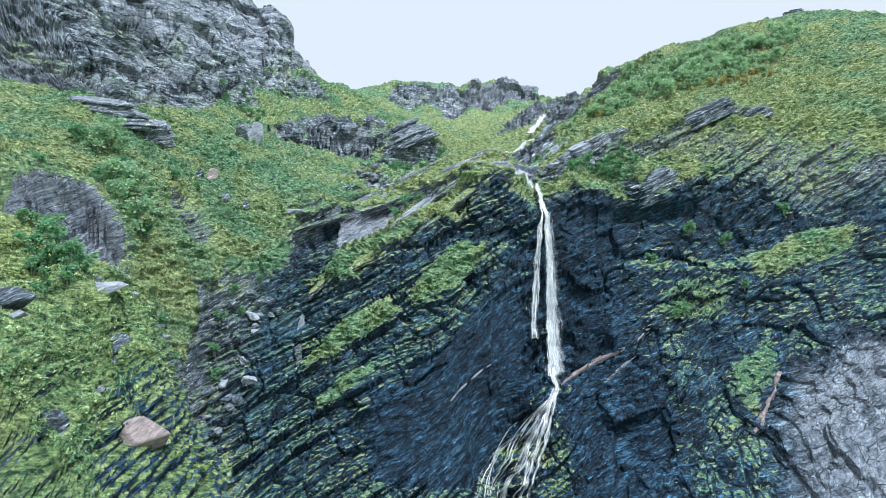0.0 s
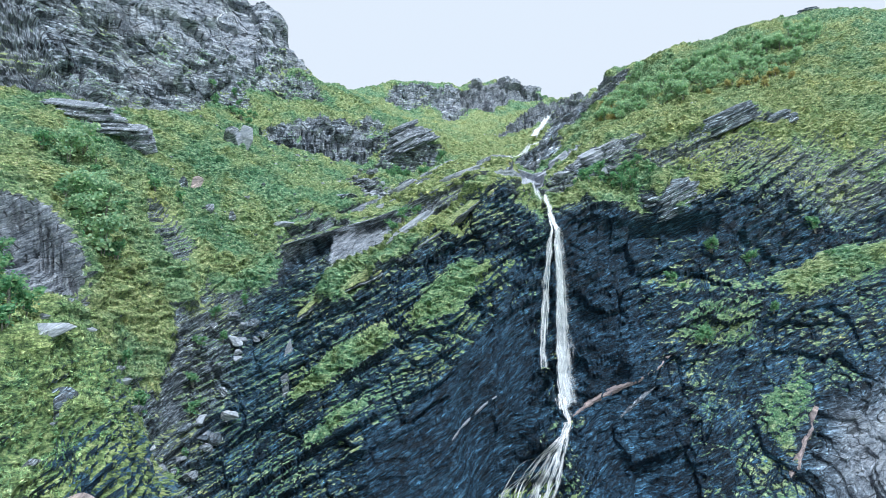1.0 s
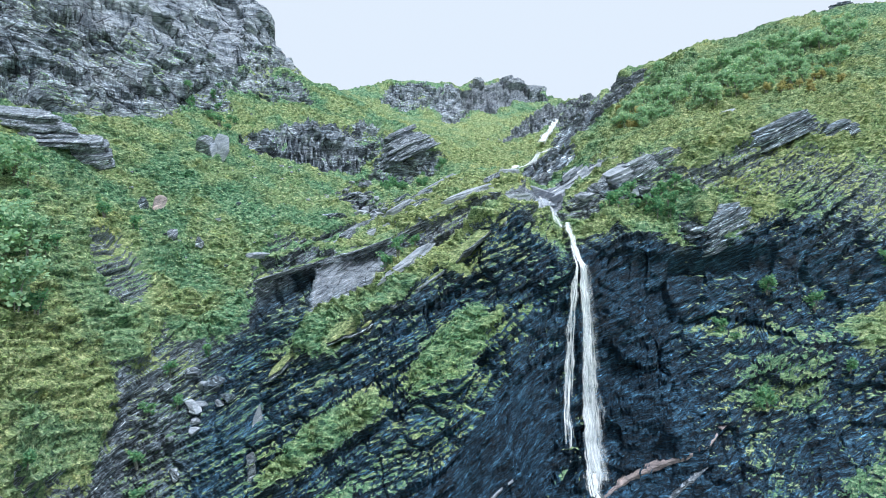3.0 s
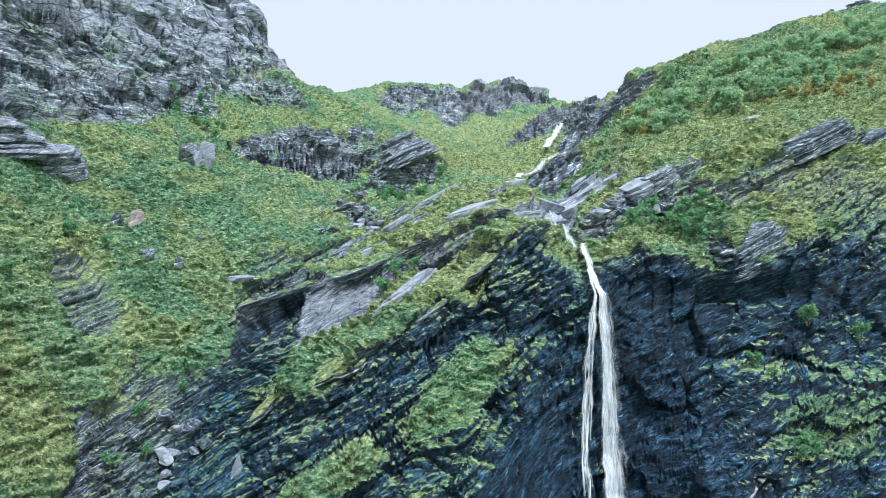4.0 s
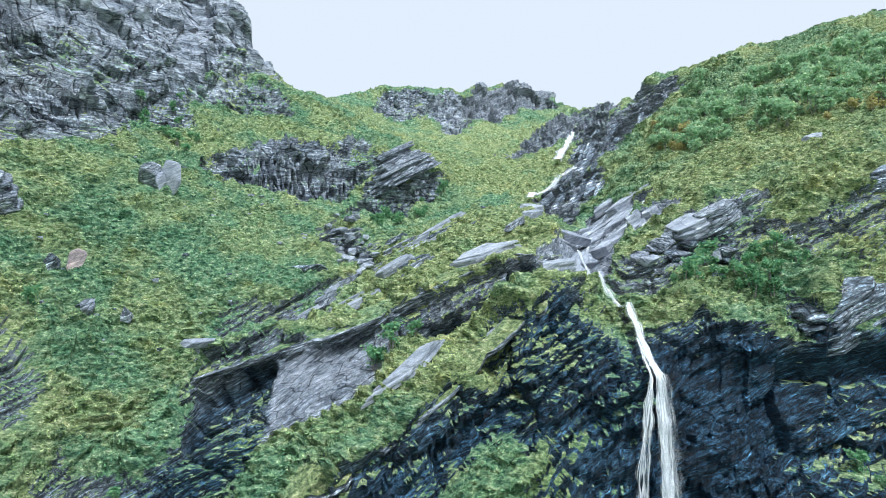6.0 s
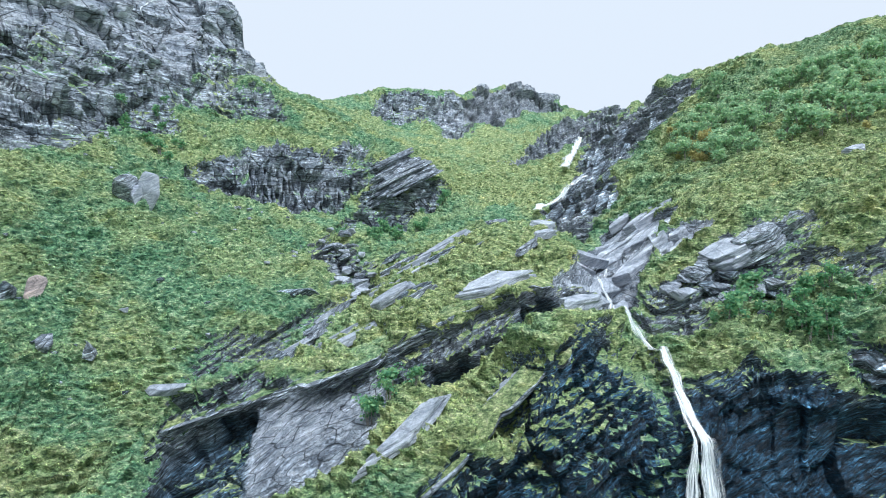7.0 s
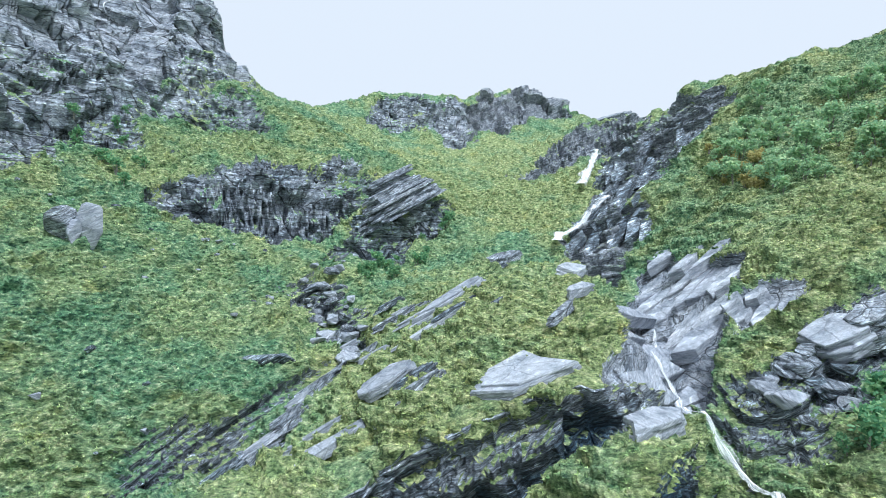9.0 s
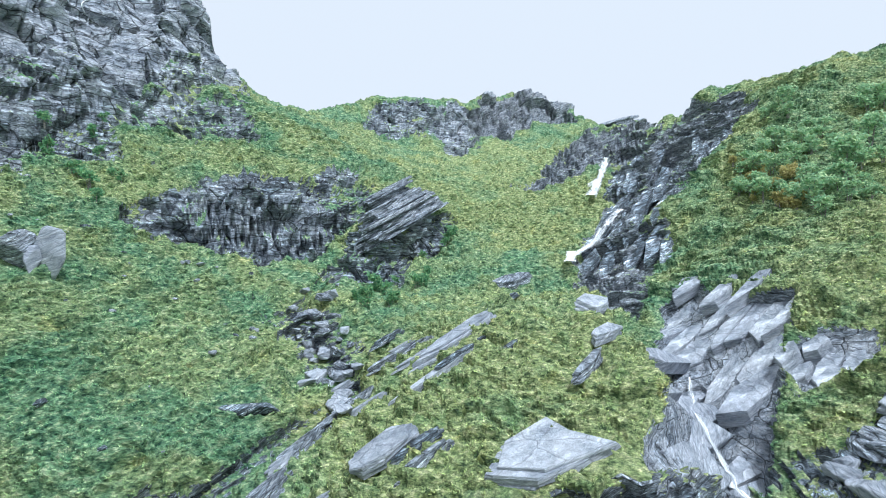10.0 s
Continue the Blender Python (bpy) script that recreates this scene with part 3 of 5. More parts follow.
# bare rock among the turf, outlines on the plan (x, y)
OUTCROPS = dict(
    bowl_cliff=[(-47.2, 157.7), (-44.6, 163), (-39.7, 171), (-31.8, 175), (-24.8, 177), (-24.1, 187), (-20.1, 192), (-17.3, 186), (-20.3, 175), (-24.6, 169), (-27.9, 163), (-31.3, 156.5), (-35.7, 156.6), (-42.1, 157.2)],
    tilted_rock=[(-22, 164), (-17, 170), (-11, 178), (-5, 186), (-3, 184), (-5, 174), (-9, 166), (-17.4, 158), (-21, 160)],
    skyline_crag=[(0.4, 232), (-2.8, 245), (6.4, 256), (19.3, 276), (31.1, 282), (42, 280), (47, 272), (29.5, 268), (18.2, 257), (7.1, 236)],
    crag_edge=[(-22.9, 226), (-21.3, 238), (-11.5, 247), (4, 257), (4, 251), (-8.1, 243), (-16.3, 236)],
    stream_knob=[(15.4, 206), (26, 217), (40, 229), (50, 229), (56, 226), (49.9, 220), (39.4, 217), (29.3, 207), (19.9, 202)],
    stream_wall=[(17, 158), (22, 172), (30, 186), (36, 200), (43, 219), (53, 208), (60, 188), (56.3, 181), (40.9, 169.5), (29, 163), (31, 157), (26, 150), (19, 140), (16, 138)],
    stream_slabs=[(15, 122), (19, 133), (23.7, 143), (28, 143), (27.4, 131), (28.2, 125), (24, 118.6), (20.8, 115), (19.5, 112.6), (14.5, 108), (10.4, 106.2), (7.6, 106.4), (11, 112), (13.5, 118)],
    small_slabs=[(22.2, 116.8), (26.3, 117), (28, 115.3), (26, 112.5), (24.2, 112.6), (21.6, 114)],
    head_blocks=[(18.3, 110.2), (20.5, 109.6), (22.5, 108.4), (26.1, 109.4), (28, 108.3), (26.4, 105.6), (22.1, 103.5), (20.7, 101), (18.7, 101.4), (17.1, 104.2), (17.1, 107.1)],
    gully_rocks=[(-27, 151), (-24.6, 147.5), (-20.6, 151.2), (-11.3, 142), (-11.6, 137.5), (-15.4, 138), (-17.3, 129.1), (-19.4, 127.7), (-17.7, 137), (-22.7, 143)],
    brow_outcrop=[(27.8, 110.4), (36.8, 110.9), (36, 107.7), (27.5, 105.8), (22.3, 104.5), (17.2, 103.5), (17.8, 108.3), (23.3, 109.8)],
    left_cliff=[(-86, 108), (-72, 118), (-67.7, 124), (-64.6, 132), (-61, 144), (-60, 151), (-63.5, 160.6), (-59.5, 169), (-55.8, 179), (-57, 185), (-50, 190), (-47, 203), (-60, 225), (-160, 225), (-160, 100)],
    slope_rocks=[(-48, 98), (-46.8, 104), (-43, 102.5), (-40.6, 101), (-39.4, 96), (-40.6, 92), (-44.2, 92.5)],
    spur_block=[(-62, 60.5), (-52, 62), (-44, 63), (-36.5, 65.3), (-36, 62), (-36.5, 58.5), (-46, 57.5), (-62, 56)],
    spur_side=[(-23, 38), (-26.5, 45), (-23.5, 50), (-26, 56), (-29, 64), (-22, 64), (-17, 48)],
    gully_wall=[(-37, 98), (-29, 96), (-26, 80), (-28, 66), (-34, 66), (-36, 84)],
    gully_edge=[(-27, 110), (-23, 118), (-18, 126), (-12, 133), (-10.5, 130), (-16, 121), (-21, 113), (-25, 107)],
)
# green on the great face, outlines seen from the south (x, z)
LEDGES = dict(
    big_ledge=[(-4.4, 32.9), (-3.5, 36.2), (-0.4, 39.3), (3.8, 41.4), (5, 40.4), (4.1, 37.3), (0.9, 35), (-0.5, 33.2)],
    east_ledge=[(48.7, 38.7), (56.5, 42), (67.5, 43.7), (65.6, 40.3), (56.1, 37.9), (49.2, 35.6)],
    mossy_rib=[(32.9, 30.9), (38.7, 35.5), (44.6, 36.4), (42.6, 30.3), (36.7, 28.6)],
    low_rib=[(39.8, 20.2), (42.4, 24.4), (47.3, 27.9), (46, 24.3), (41, 18.4)],
    west_ledge=[(-19.6, 24.3), (-13.9, 30), (-8, 32.1), (-6.5, 30.6), (-13.5, 26), (-18.5, 23.2)],
    low_ledge=[(-17, 19.3), (-13.2, 22.9), (-10.4, 23.5), (-11.5, 22), (-16.2, 18.7)],
    mid_ledge=[(-2, 35.7), (6.1, 41.1), (6.9, 39.9), (1.1, 34.6), (-3.5, 31.3), (-3.5, 33.5)],
)
SCREE = [(47.3, 23.5), (58, 29.5), (66, 28), (60, 14), (38.5, 12), (41.5, 17)]
SMOOTH_FACE = [(-8.7, 12), (-9.1, 20), (-4.5, 22.4), (5.8, 31.2), (12, 34.5), (13, 22), (9, 16.5), (6, 10)]
WALL_X, WALL_Y = (-28, -20, -7, 5, 11, 14), (103.2, 104.2, 105.8, 104.8, 106.4, 107.6)    # brink of the great slab


def inside(u, v, outline, soft):
    """1 inside an outline, 0 outside, over a soft rim."""
    p = np.array(outline, float)
    out = np.zeros(np.shape(u))
    lo, hi = p.min(0) - soft, p.max(0) + soft
    k = np.nonzero((u > lo[0]) & (u < hi[0]) & (v > lo[1]) & (v < hi[1]))
    a, b = u[k], v[k]
    if not len(a):
        return out
    dist, odd = np.full(a.shape, 1e9), np.zeros(a.shape, bool)
    for (px, py), (qx, qy) in zip(p, np.roll(p, -1, 0)):
        t = np.clip(((a - px) * (qx - px) + (b - py) * (qy - py)) / ((qx - px) ** 2 + (qy - py) ** 2), 0, 1)
        dist = np.minimum(dist, np.hypot(a - px - t * (qx - px), b - py - t * (qy - py)))
        cross = (py > b) != (qy > b)
        odd ^= cross & (a < px + (b - py) * (qx - px) / (qy - py if qy != py else 1e-9))
    out[k] = smooth(-soft, soft, np.where(odd, dist, -dist))
    return out


def cliff_zone(x, y):
    """Bare rock of the great face, the side of the slab and the outcrops, 0 to 1; and the bare stream slabs alone."""
    w = fbm(x, y, 9, 3, 5) * 2.5
    top = np.interp(x, (-40, -27, -20, -9, 0, 5, 12, 20, 34, 50, 64, 90), (84, 99, 90, 87, 91.5, 94.5, 100, 97, 96, 97, 100, 106))
    low = np.interp(x, (-40, -34, -27, -21, -15, 60, 100), (90, 80, 72, 56, 20, 20, 20))
    face = smooth(low - 2, low + 2, y + w) * (1 - smooth(top - 1.2, top + 0.8, y + w * 0.5))
    fray = 1.1 + 2.4 * smooth(140, 155, y)
    wx, wy = x + fray * fbm(x, y, 3.5, 3, 15), y + fray * fbm(x, y, 3.5, 3, 16)
    wall = band(wy - np.interp(x, WALL_X, WALL_Y), -9.5 + 5.5 * smooth(-8, -6, x), 0.4, 0.5) * band(x, -27, 13, 0.8)
    rocks = {k: inside(wx, wy, p, 0.8 if p[0][1] < 150 else 1.6) for k, p in OUTCROPS.items()}
    for k, much in (("slope_rocks", 0.9), ("spur_side", 0.95), ("gully_edge", 0.35), ("brow_outcrop", 0.95), ("crag_edge", 0.85), ("gully_rocks", 0.7)):
        rocks[k] = rocks[k] * much
    slabs = np.maximum(rocks["stream_slabs"], rocks["small_slabs"])
    return np.clip(np.maximum.reduce([face, wall] + list(rocks.values())), 0, 1), slabs, np.maximum(rocks["left_cliff"], rocks["skyline_crag"])


def saw(s, thick, seed):
    """Steps of tilted beds: proud at a bed's lower edge, fading back towards the next."""
    i = np.floor(s / thick)
    u = s / thick - i
    return (1 - u) ** 1.2 * (0.25 + 0.75 * hash01(i, 0, 0, seed)), i


def grid_axis(knots):
    """Coordinates with a spacing for each stretch: (start, step), ..., (end, 0)."""
    out = []
    for (a, step), (b, _) in zip(knots, knots[1:]):
        out.append(np.linspace(a, b, max(2, round((b - a) / step)), endpoint=False))
    return np.concatenate(out + [[knots[-1][0]]])


def surface(x, y):
    """The finished ground: three arrays and the six masks."""
    z = base_height(x, y)
    e = 0.6
    gx, gy = (base_height(x + e, y) - z) / e, (base_height(x, y + e) - z) / e
    ln = np.sqrt(gx * gx + gy * gy + 1)
    nx, ny, nz = -gx / ln, -gy / ln, 1 / ln
    rock, slabs, massive = cliff_zone(x, y)
    front = 1 - smooth(100, 104, y)
    wz = z + 0.8 * fbm(x, z, 3, 3, 17)
    ledge = np.zeros(np.shape(x))
    for k, p in LEDGES.items():
        ledge = np.maximum(ledge, (0.35 if k in ("mossy_rib", "low_rib") else 1.0) * inside(x + 0.8 * fbm(x, z, 2.5, 3, 18), wz, p, 0.9))
    ledge = ledge * front
    scree, plain = inside(x, wz, SCREE, 2.0) * front, inside(x, wz, SMOOTH_FACE, 1.5) * front
    steep = smooth(0.75, 0.55, nz) * (1 - rock) * (1 - 0.97 * smooth(-26, -34, x) * (1 - smooth(112, 125, y)))
    rock = np.clip(rock + 0.8 * steep, 0, 1) * (1 - 0.85 * ledge)
    left = smooth(-28, -44, x) * smooth(100, 125, y)
    low = smooth(44, 26, z) * smooth(-10, 15, x)
    warp = fbm(x, y, 22, 3, 21) * 1.0 + fbm(x, z, 4, 2, 23) * 0.1
    s = z - 0.5 * x * (1 - 1.1 * left) - 0.14 * y - 0.18 * low * (x - 10) + warp
    along = x + 0.5 * z + fbm(y, z, 4, 2, 31)
    d1, i1 = saw(s, 2.7, 1)
    d2, i2 = saw(s + 0.7, 0.95, 2)
    d3, i3 = saw(s, 0.36, 3)
    block = hash01(i1, np.floor(along / 5.3 + hash01(i1, 7) * 3), 0, 4)
    block2 = hash01(i2, np.floor(along / 1.7 + hash01(i2, 9) * 3), 0, 5)
    block3 = hash01(i3, np.floor(along / 0.8 + hash01(i3, 9) * 3), 0, 6)
    wall_d = y - np.interp(x, WALL_X, WALL_Y)
    pale_wall = band(x, -18.5, -7, 0.7) * band(wall_d, -10, -0.2, 0.5)
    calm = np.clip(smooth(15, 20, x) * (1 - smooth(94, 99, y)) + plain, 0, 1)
    bedded_ = (1 - 0.8 * calm) * (1 - 0.6 * left) * (1 - 0.7 * smooth(-33, -39, x)) * (1 - 0.85 * slabs) * (1 - 0.75 * pale_wall)
    d = bedded_ * (1.3 * d1 * (0.3 + 1.0 * block) + 0.75 * d2 * (0.2 + block2) + 0.32 * d3 * (0.2 + block3)) + 0.35 * bedded_ * fbm(along, s * 2.2, 6, 5, 41)
    # broken facets: along the beds on the face, in level courses on the far cliffs
    big, rim = facets(along + 0.6 * fbm(x, z, 3, 2, 27), s * 1.5, 5.5, 61)
    small, rim2 = facets(along, s * 2.0 + 0.3 * fbm(x, z, 1.5, 2, 29), 1.7, 62)
    tall = z + 0.25 * y
    huge, rim3 = facets(x + y * 0.5 + 1.5 * fbm(x, z, 6, 3, 33), tall * 1.25 + 1.2 * fbm(x, z, 5, 2, 34), 9, 63)
    mid, rim4 = facets(x + y * 0.5, tall * (1.4 + 0.6 * left), 3.0, 64)
    crack = (smooth(0.14, 0.0, rim) * 0.5 + smooth(0.16, 0.0, rim2) * 0.22) * (1 - 0.7 * calm)
    near_rough = (1 - 0.8 * slabs) * (1 - 0.8 * pale_wall) * (1 - 0.55 * plain)
    d = d + near_rough * (1 - massive) * ((0.35 + 0.3 * calm) * big + (0.22 + 0.1 * calm) * small - crack)
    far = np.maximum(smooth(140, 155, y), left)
    upper = massive * smooth(95, 103, z)
    course, ic = saw(tall + 0.8 * fbm(x, y, 8, 3, 35), 1.9, 9)
    course2, ic2 = saw(tall + 0.5 * fbm(x, y, 3, 3, 36), 0.7, 10)
    jut = hash01(ic, np.floor((x + y * 0.5) / 4.0 + 3 * hash01(ic, 5)), 0, 11)
    jut2 = hash01(ic2, np.floor((x + y * 0.5) / 1.5 + 3 * hash01(ic2, 5)), 0, 12)
    d = d + far * ((1.3 + 0.9 * upper) * huge + (0.8 - 0.3 * upper) * mid - 1.4 * smooth(0.1, 0, rim3) - 0.5 * smooth(0.13, 0, rim4))
    d = d + far * (1 - 0.75 * upper) * (1.3 * course * (0.2 + jut) + 0.6 * course2 * (0.2 + jut2))
    d = rock * (d - 0.8)
    # turf: hummocks, tussocks in rows along the slope, and small treads
    soft = 1 - rock
    row = z * 1.5 + y * 0.35
    tread, _ = saw(z + fbm(x, y, 5, 3, 51) * 1.2, 0.8, 6)
    tussock = np.abs(fbm(x * 0.62, row, 1.25, 3, 71, 0.6))
    lumps = np.abs(fbm(x * 0.8 + 3, row * 0.8, 3.4, 3, 75, 0.55))
    spur = smooth(-18, -24, x) * (1 - smooth(62, 68, y))
    d = d + soft * (0.7 * fbm(x, y, 7, 4, 61) + (1 - 0.6 * spur) * (1.6 * tussock + 1.3 * lumps + 0.45 * tread) + (1 - spur) * (0.6 * d1 * smooth(0.0, 0.4, fbm(x, y, 14, 2, 81)) + 0.25 * d2 * block2))
    pillow = oval(x, y, -32, 48, 14, 18) * soft
    d = d + pillow * 1.0 * np.abs(fbm(x, y, 3.2, 3, 73))
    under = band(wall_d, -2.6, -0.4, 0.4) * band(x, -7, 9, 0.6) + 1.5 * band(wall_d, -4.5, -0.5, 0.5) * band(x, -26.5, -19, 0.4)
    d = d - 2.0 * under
    hollow = 1.0 * oval(x, z, 19.5, 31, 6.5, 12, 0.0, 0.65) * band(y, 70, 99, 3) + 0.9 * oval(x, z, 40, 43, 16, 5) * band(y, 84, 100, 2) + 0.8 * oval(x, z, 28, 36, 4, 6, 0, 0.6) * band(y, 80, 100, 3)
    d = d - 3.0 * hollow
    turfy = 0.5 * oval(x, y, -34, 167, 22, 15) + 0.6 * oval(x, y, -8, 174, 12, 16)
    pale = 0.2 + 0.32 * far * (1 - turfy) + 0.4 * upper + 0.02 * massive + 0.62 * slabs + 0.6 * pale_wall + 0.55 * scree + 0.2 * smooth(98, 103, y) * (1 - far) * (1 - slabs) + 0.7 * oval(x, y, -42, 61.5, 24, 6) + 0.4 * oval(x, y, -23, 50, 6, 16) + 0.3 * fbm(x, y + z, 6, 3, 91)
    # the under term takes paleness away to paint the overhang's shade
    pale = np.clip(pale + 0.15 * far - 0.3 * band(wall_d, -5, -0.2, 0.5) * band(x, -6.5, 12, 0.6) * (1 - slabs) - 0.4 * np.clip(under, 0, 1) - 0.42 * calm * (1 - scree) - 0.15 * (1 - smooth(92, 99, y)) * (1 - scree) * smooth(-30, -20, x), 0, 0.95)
    dry = np.clip(0.7 * oval(x, y, 0, 120, 16, 24) + 0.5 * oval(x, y, 52, 118, 30, 24) + 0.25 * oval(x, y, 70, 150, 34, 34) + 0.3 * oval(x, y, -32, 48, 18, 14) + 0.3 * oval(x, y, -43, 80, 13, 34) + 0.45 * oval(x, y, 12, 205, 24, 34) - 0.25 * oval(x, y, -36, 122, 16, 30) - 0.5 * oval(x, y, 2, 165, 12, 9, 35) - 0.4 * oval(x, y, 33, 104, 9, 5), -0.5, 1)
    # wet rock of the cliff, plus painted shade in the recess under the slab
    wet_shade = np.clip(rock * (1 - smooth(96, 102, y)) * smooth(-34, -26, x) * (1 - 0.85 * scree) * (1 - pale_wall) + 0.7 * np.clip(under, 0, 1), 0, 1)
    patches = smooth(0.05, 0.45, fbm(x, y + z, 9, 3, 95))
    tint = 0.22 * patches * (1 - calm) + 0.06 * smooth(0.1, 0.5, fbm(x + z, y, 7, 3, 97)) * smooth(30, 38, x) + 0.4 * massive * (1 - upper) * smooth(0.0, 0.4, fbm(x + y * 0.5, z * 1.6, 7, 3, 98)) + 0.4 * far * (1 - massive) * smooth(0.0, 0.35, fbm(x + y * 0.5, z * 1.8, 6, 3, 96)) * (1 - smooth(10, 16, x))
    turf = soft * 1.3 - rock * (0.22 + 0.16 * smooth(108, 112, y) * (1 - far) + 0.12 * far + 0.25 * plain - tint)
    turf = turf - 0.6 * slabs - 0.5 * scree - 0.5 * pale_wall + 0.35 * ledge + 0.5 * oval(x, y, -36, 48, 14, 13) - 0.6 * rock * oval(x, y, -46, 61.5, 14, 3.5, 3) - 0.25 * upper - 0.3 * calm * smooth(32, 26, x)
    dry = dry - 0.25 * wet_shade - 0.2 * ledge
    moss = np.clip(0.6 * oval(x, y, -29, 46, 16, 13) + 0.5 * patches * rock * front * (1 - smooth(14, 22, x)) + 0.2 * ledge * (1 - smooth(14, 22, x)), 0, 1)
    level = np.maximum(left, smooth(150, 158, y) * (1 - smooth(8, 14, x)))
    return x + nx * d, y + ny * d, z + nz * d, pale, dry, wet_shade, turf, level, moss


CELL = 0.6
TOPS = np.full((467, 534), -1e3)    # the ground's top in each cell of the plan


def build_ground():
    us = grid_axis([(-1400, 300), (-300, 40), (-100, 1.5), (-80, 0.3), (-66, 0.2), (66, 0.5), (82, 2), (120, 40), (400, 300), (1600, 0)])
    ys = grid_axis([(-1500, 300), (-300, 40), (-20, 4), (26, 0.6), (38, 0.3), (66, 0.15), (110, 0.2), (150, 0.35), (205, 0.7), (330, 4), (420, 50), (800, 300), (2000, 0)])
    gu, gy = np.meshgrid(us, ys)
    gx = gu * np.clip((gy + 40) / 140, 0.55, 2.6)
    cx, cy = np.clip(gx, -170, 170), np.clip(gy, -40, 395)
    x, y, z, pale, dry, wet_shade, turf, level, moss = surface(cx, cy)
    x, y = x + gx - cx, y + gy - cy
    away = np.maximum(np.abs(gx - cx), np.abs(gy - cy))
    z = z * np.exp(-away / 260)
    ny, nx = gx.shape
    co = np.stack((x, y, z), -1).reshape(-1, 3).astype(np.float32)
    i, j = np.floor((co[:, 0] + 140) / CELL).astype(int), np.floor((co[:, 1] - 20) / CELL).astype(int)
    ok = (i >= 0) & (i < TOPS.shape[0]) & (j >= 0) & (j < TOPS.shape[1])
    np.maximum.at(TOPS, (i[ok], j[ok]), co[ok, 2])
    k = np.arange(nx * ny).reshape(ny, nx)
    quads = np.stack((k[:-1, :-1], k[:-1, 1:], k[1:, 1:], k[1:, :-1]), -1).reshape(-1, 4)
    me = bpy.data.meshes.new("ground")
    me.vertices.add(len(co))
    me.vertices.foreach_set("co", co.ravel())
    me.loops.add(quads.size)
    me.loops.foreach_set("vertex_index", quads.ravel().astype(np.int32))
    me.polygons.add(len(quads))
    me.polygons.foreach_set("loop_start", np.arange(0, quads.size, 4, dtype=np.int32))
    for name, v in (("pale", pale), ("dry", dry), ("wet_shade", wet_shade), ("turf", turf), ("level", level), ("moss", moss)):
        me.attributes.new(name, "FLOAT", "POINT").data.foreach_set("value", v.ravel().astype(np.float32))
    me.polygons.foreach_set("use_smooth", np.zeros(len(quads), bool))
    me.update(calc_edges=True)
    me.materials.append(MAT_GROUND)
    return tagged(new("ground", me), "steep mountainside of dark slate beds and green turf", "hillside", kind="structure")


ground = build_ground()


# ---- helpers for things ----
bpy.context.view_layer.update()
BED = Vector((-0.4425, -0.143, 1.0)).normalized()


def drop(x, y):
    """The ground's height under a place of the plan."""
    i, j = (x + 140) / CELL - 0.5, (y - 20) / CELL - 0.5
    a, b = int(math.floor(i)), int(math.floor(j))
    if not (0 <= a < TOPS.shape[0] - 1 and 0 <= b < TOPS.shape[1] - 1):
        return float(base_height(x, y))
    u, v = i - a, j - b
    cell = TOPS[a:a + 2, b:b + 2]
    if cell.min() < -900:
        return float(cell.max()) if cell.max() > -900 else float(base_height(x, y))
    return float((cell[0, 0] * (1 - u) + cell[1, 0] * u) * (1 - v) + (cell[0, 1] * (1 - u) + cell[1, 1] * u) * v) - 0.1


def face(x, z, start=30.0):
    """Where a level line northward first meets the cliff."""
    hit, p, _, _ = ground.ray_cast((x, start, z), (0, 1, 0))
    return p.y if hit else 90.0


def thing(name, label, category, at=(0, 0, 0), group=""):
    ob = new(name)
    ob.location = at
    return tagged(ob, label, category, group)


def part(name, bm, mat, parent, label=""):
    me = bpy.data.meshes.new(name)
    bm.to_mesh(me)
    bm.free()
    me.materials.append(mat)
    ob = new(name, me)
    ob.parent = parent
    return tagged(ob, label) if label else ob


def axes(u, n):
    """A turn whose x runs along u and z along n."""
    n = Vector(n).normalized()
    u = (Vector(u) - n * Vector(u).dot(n)).normalized()
    v = n.cross(u)
    return Matrix((u, v, n)).transposed()


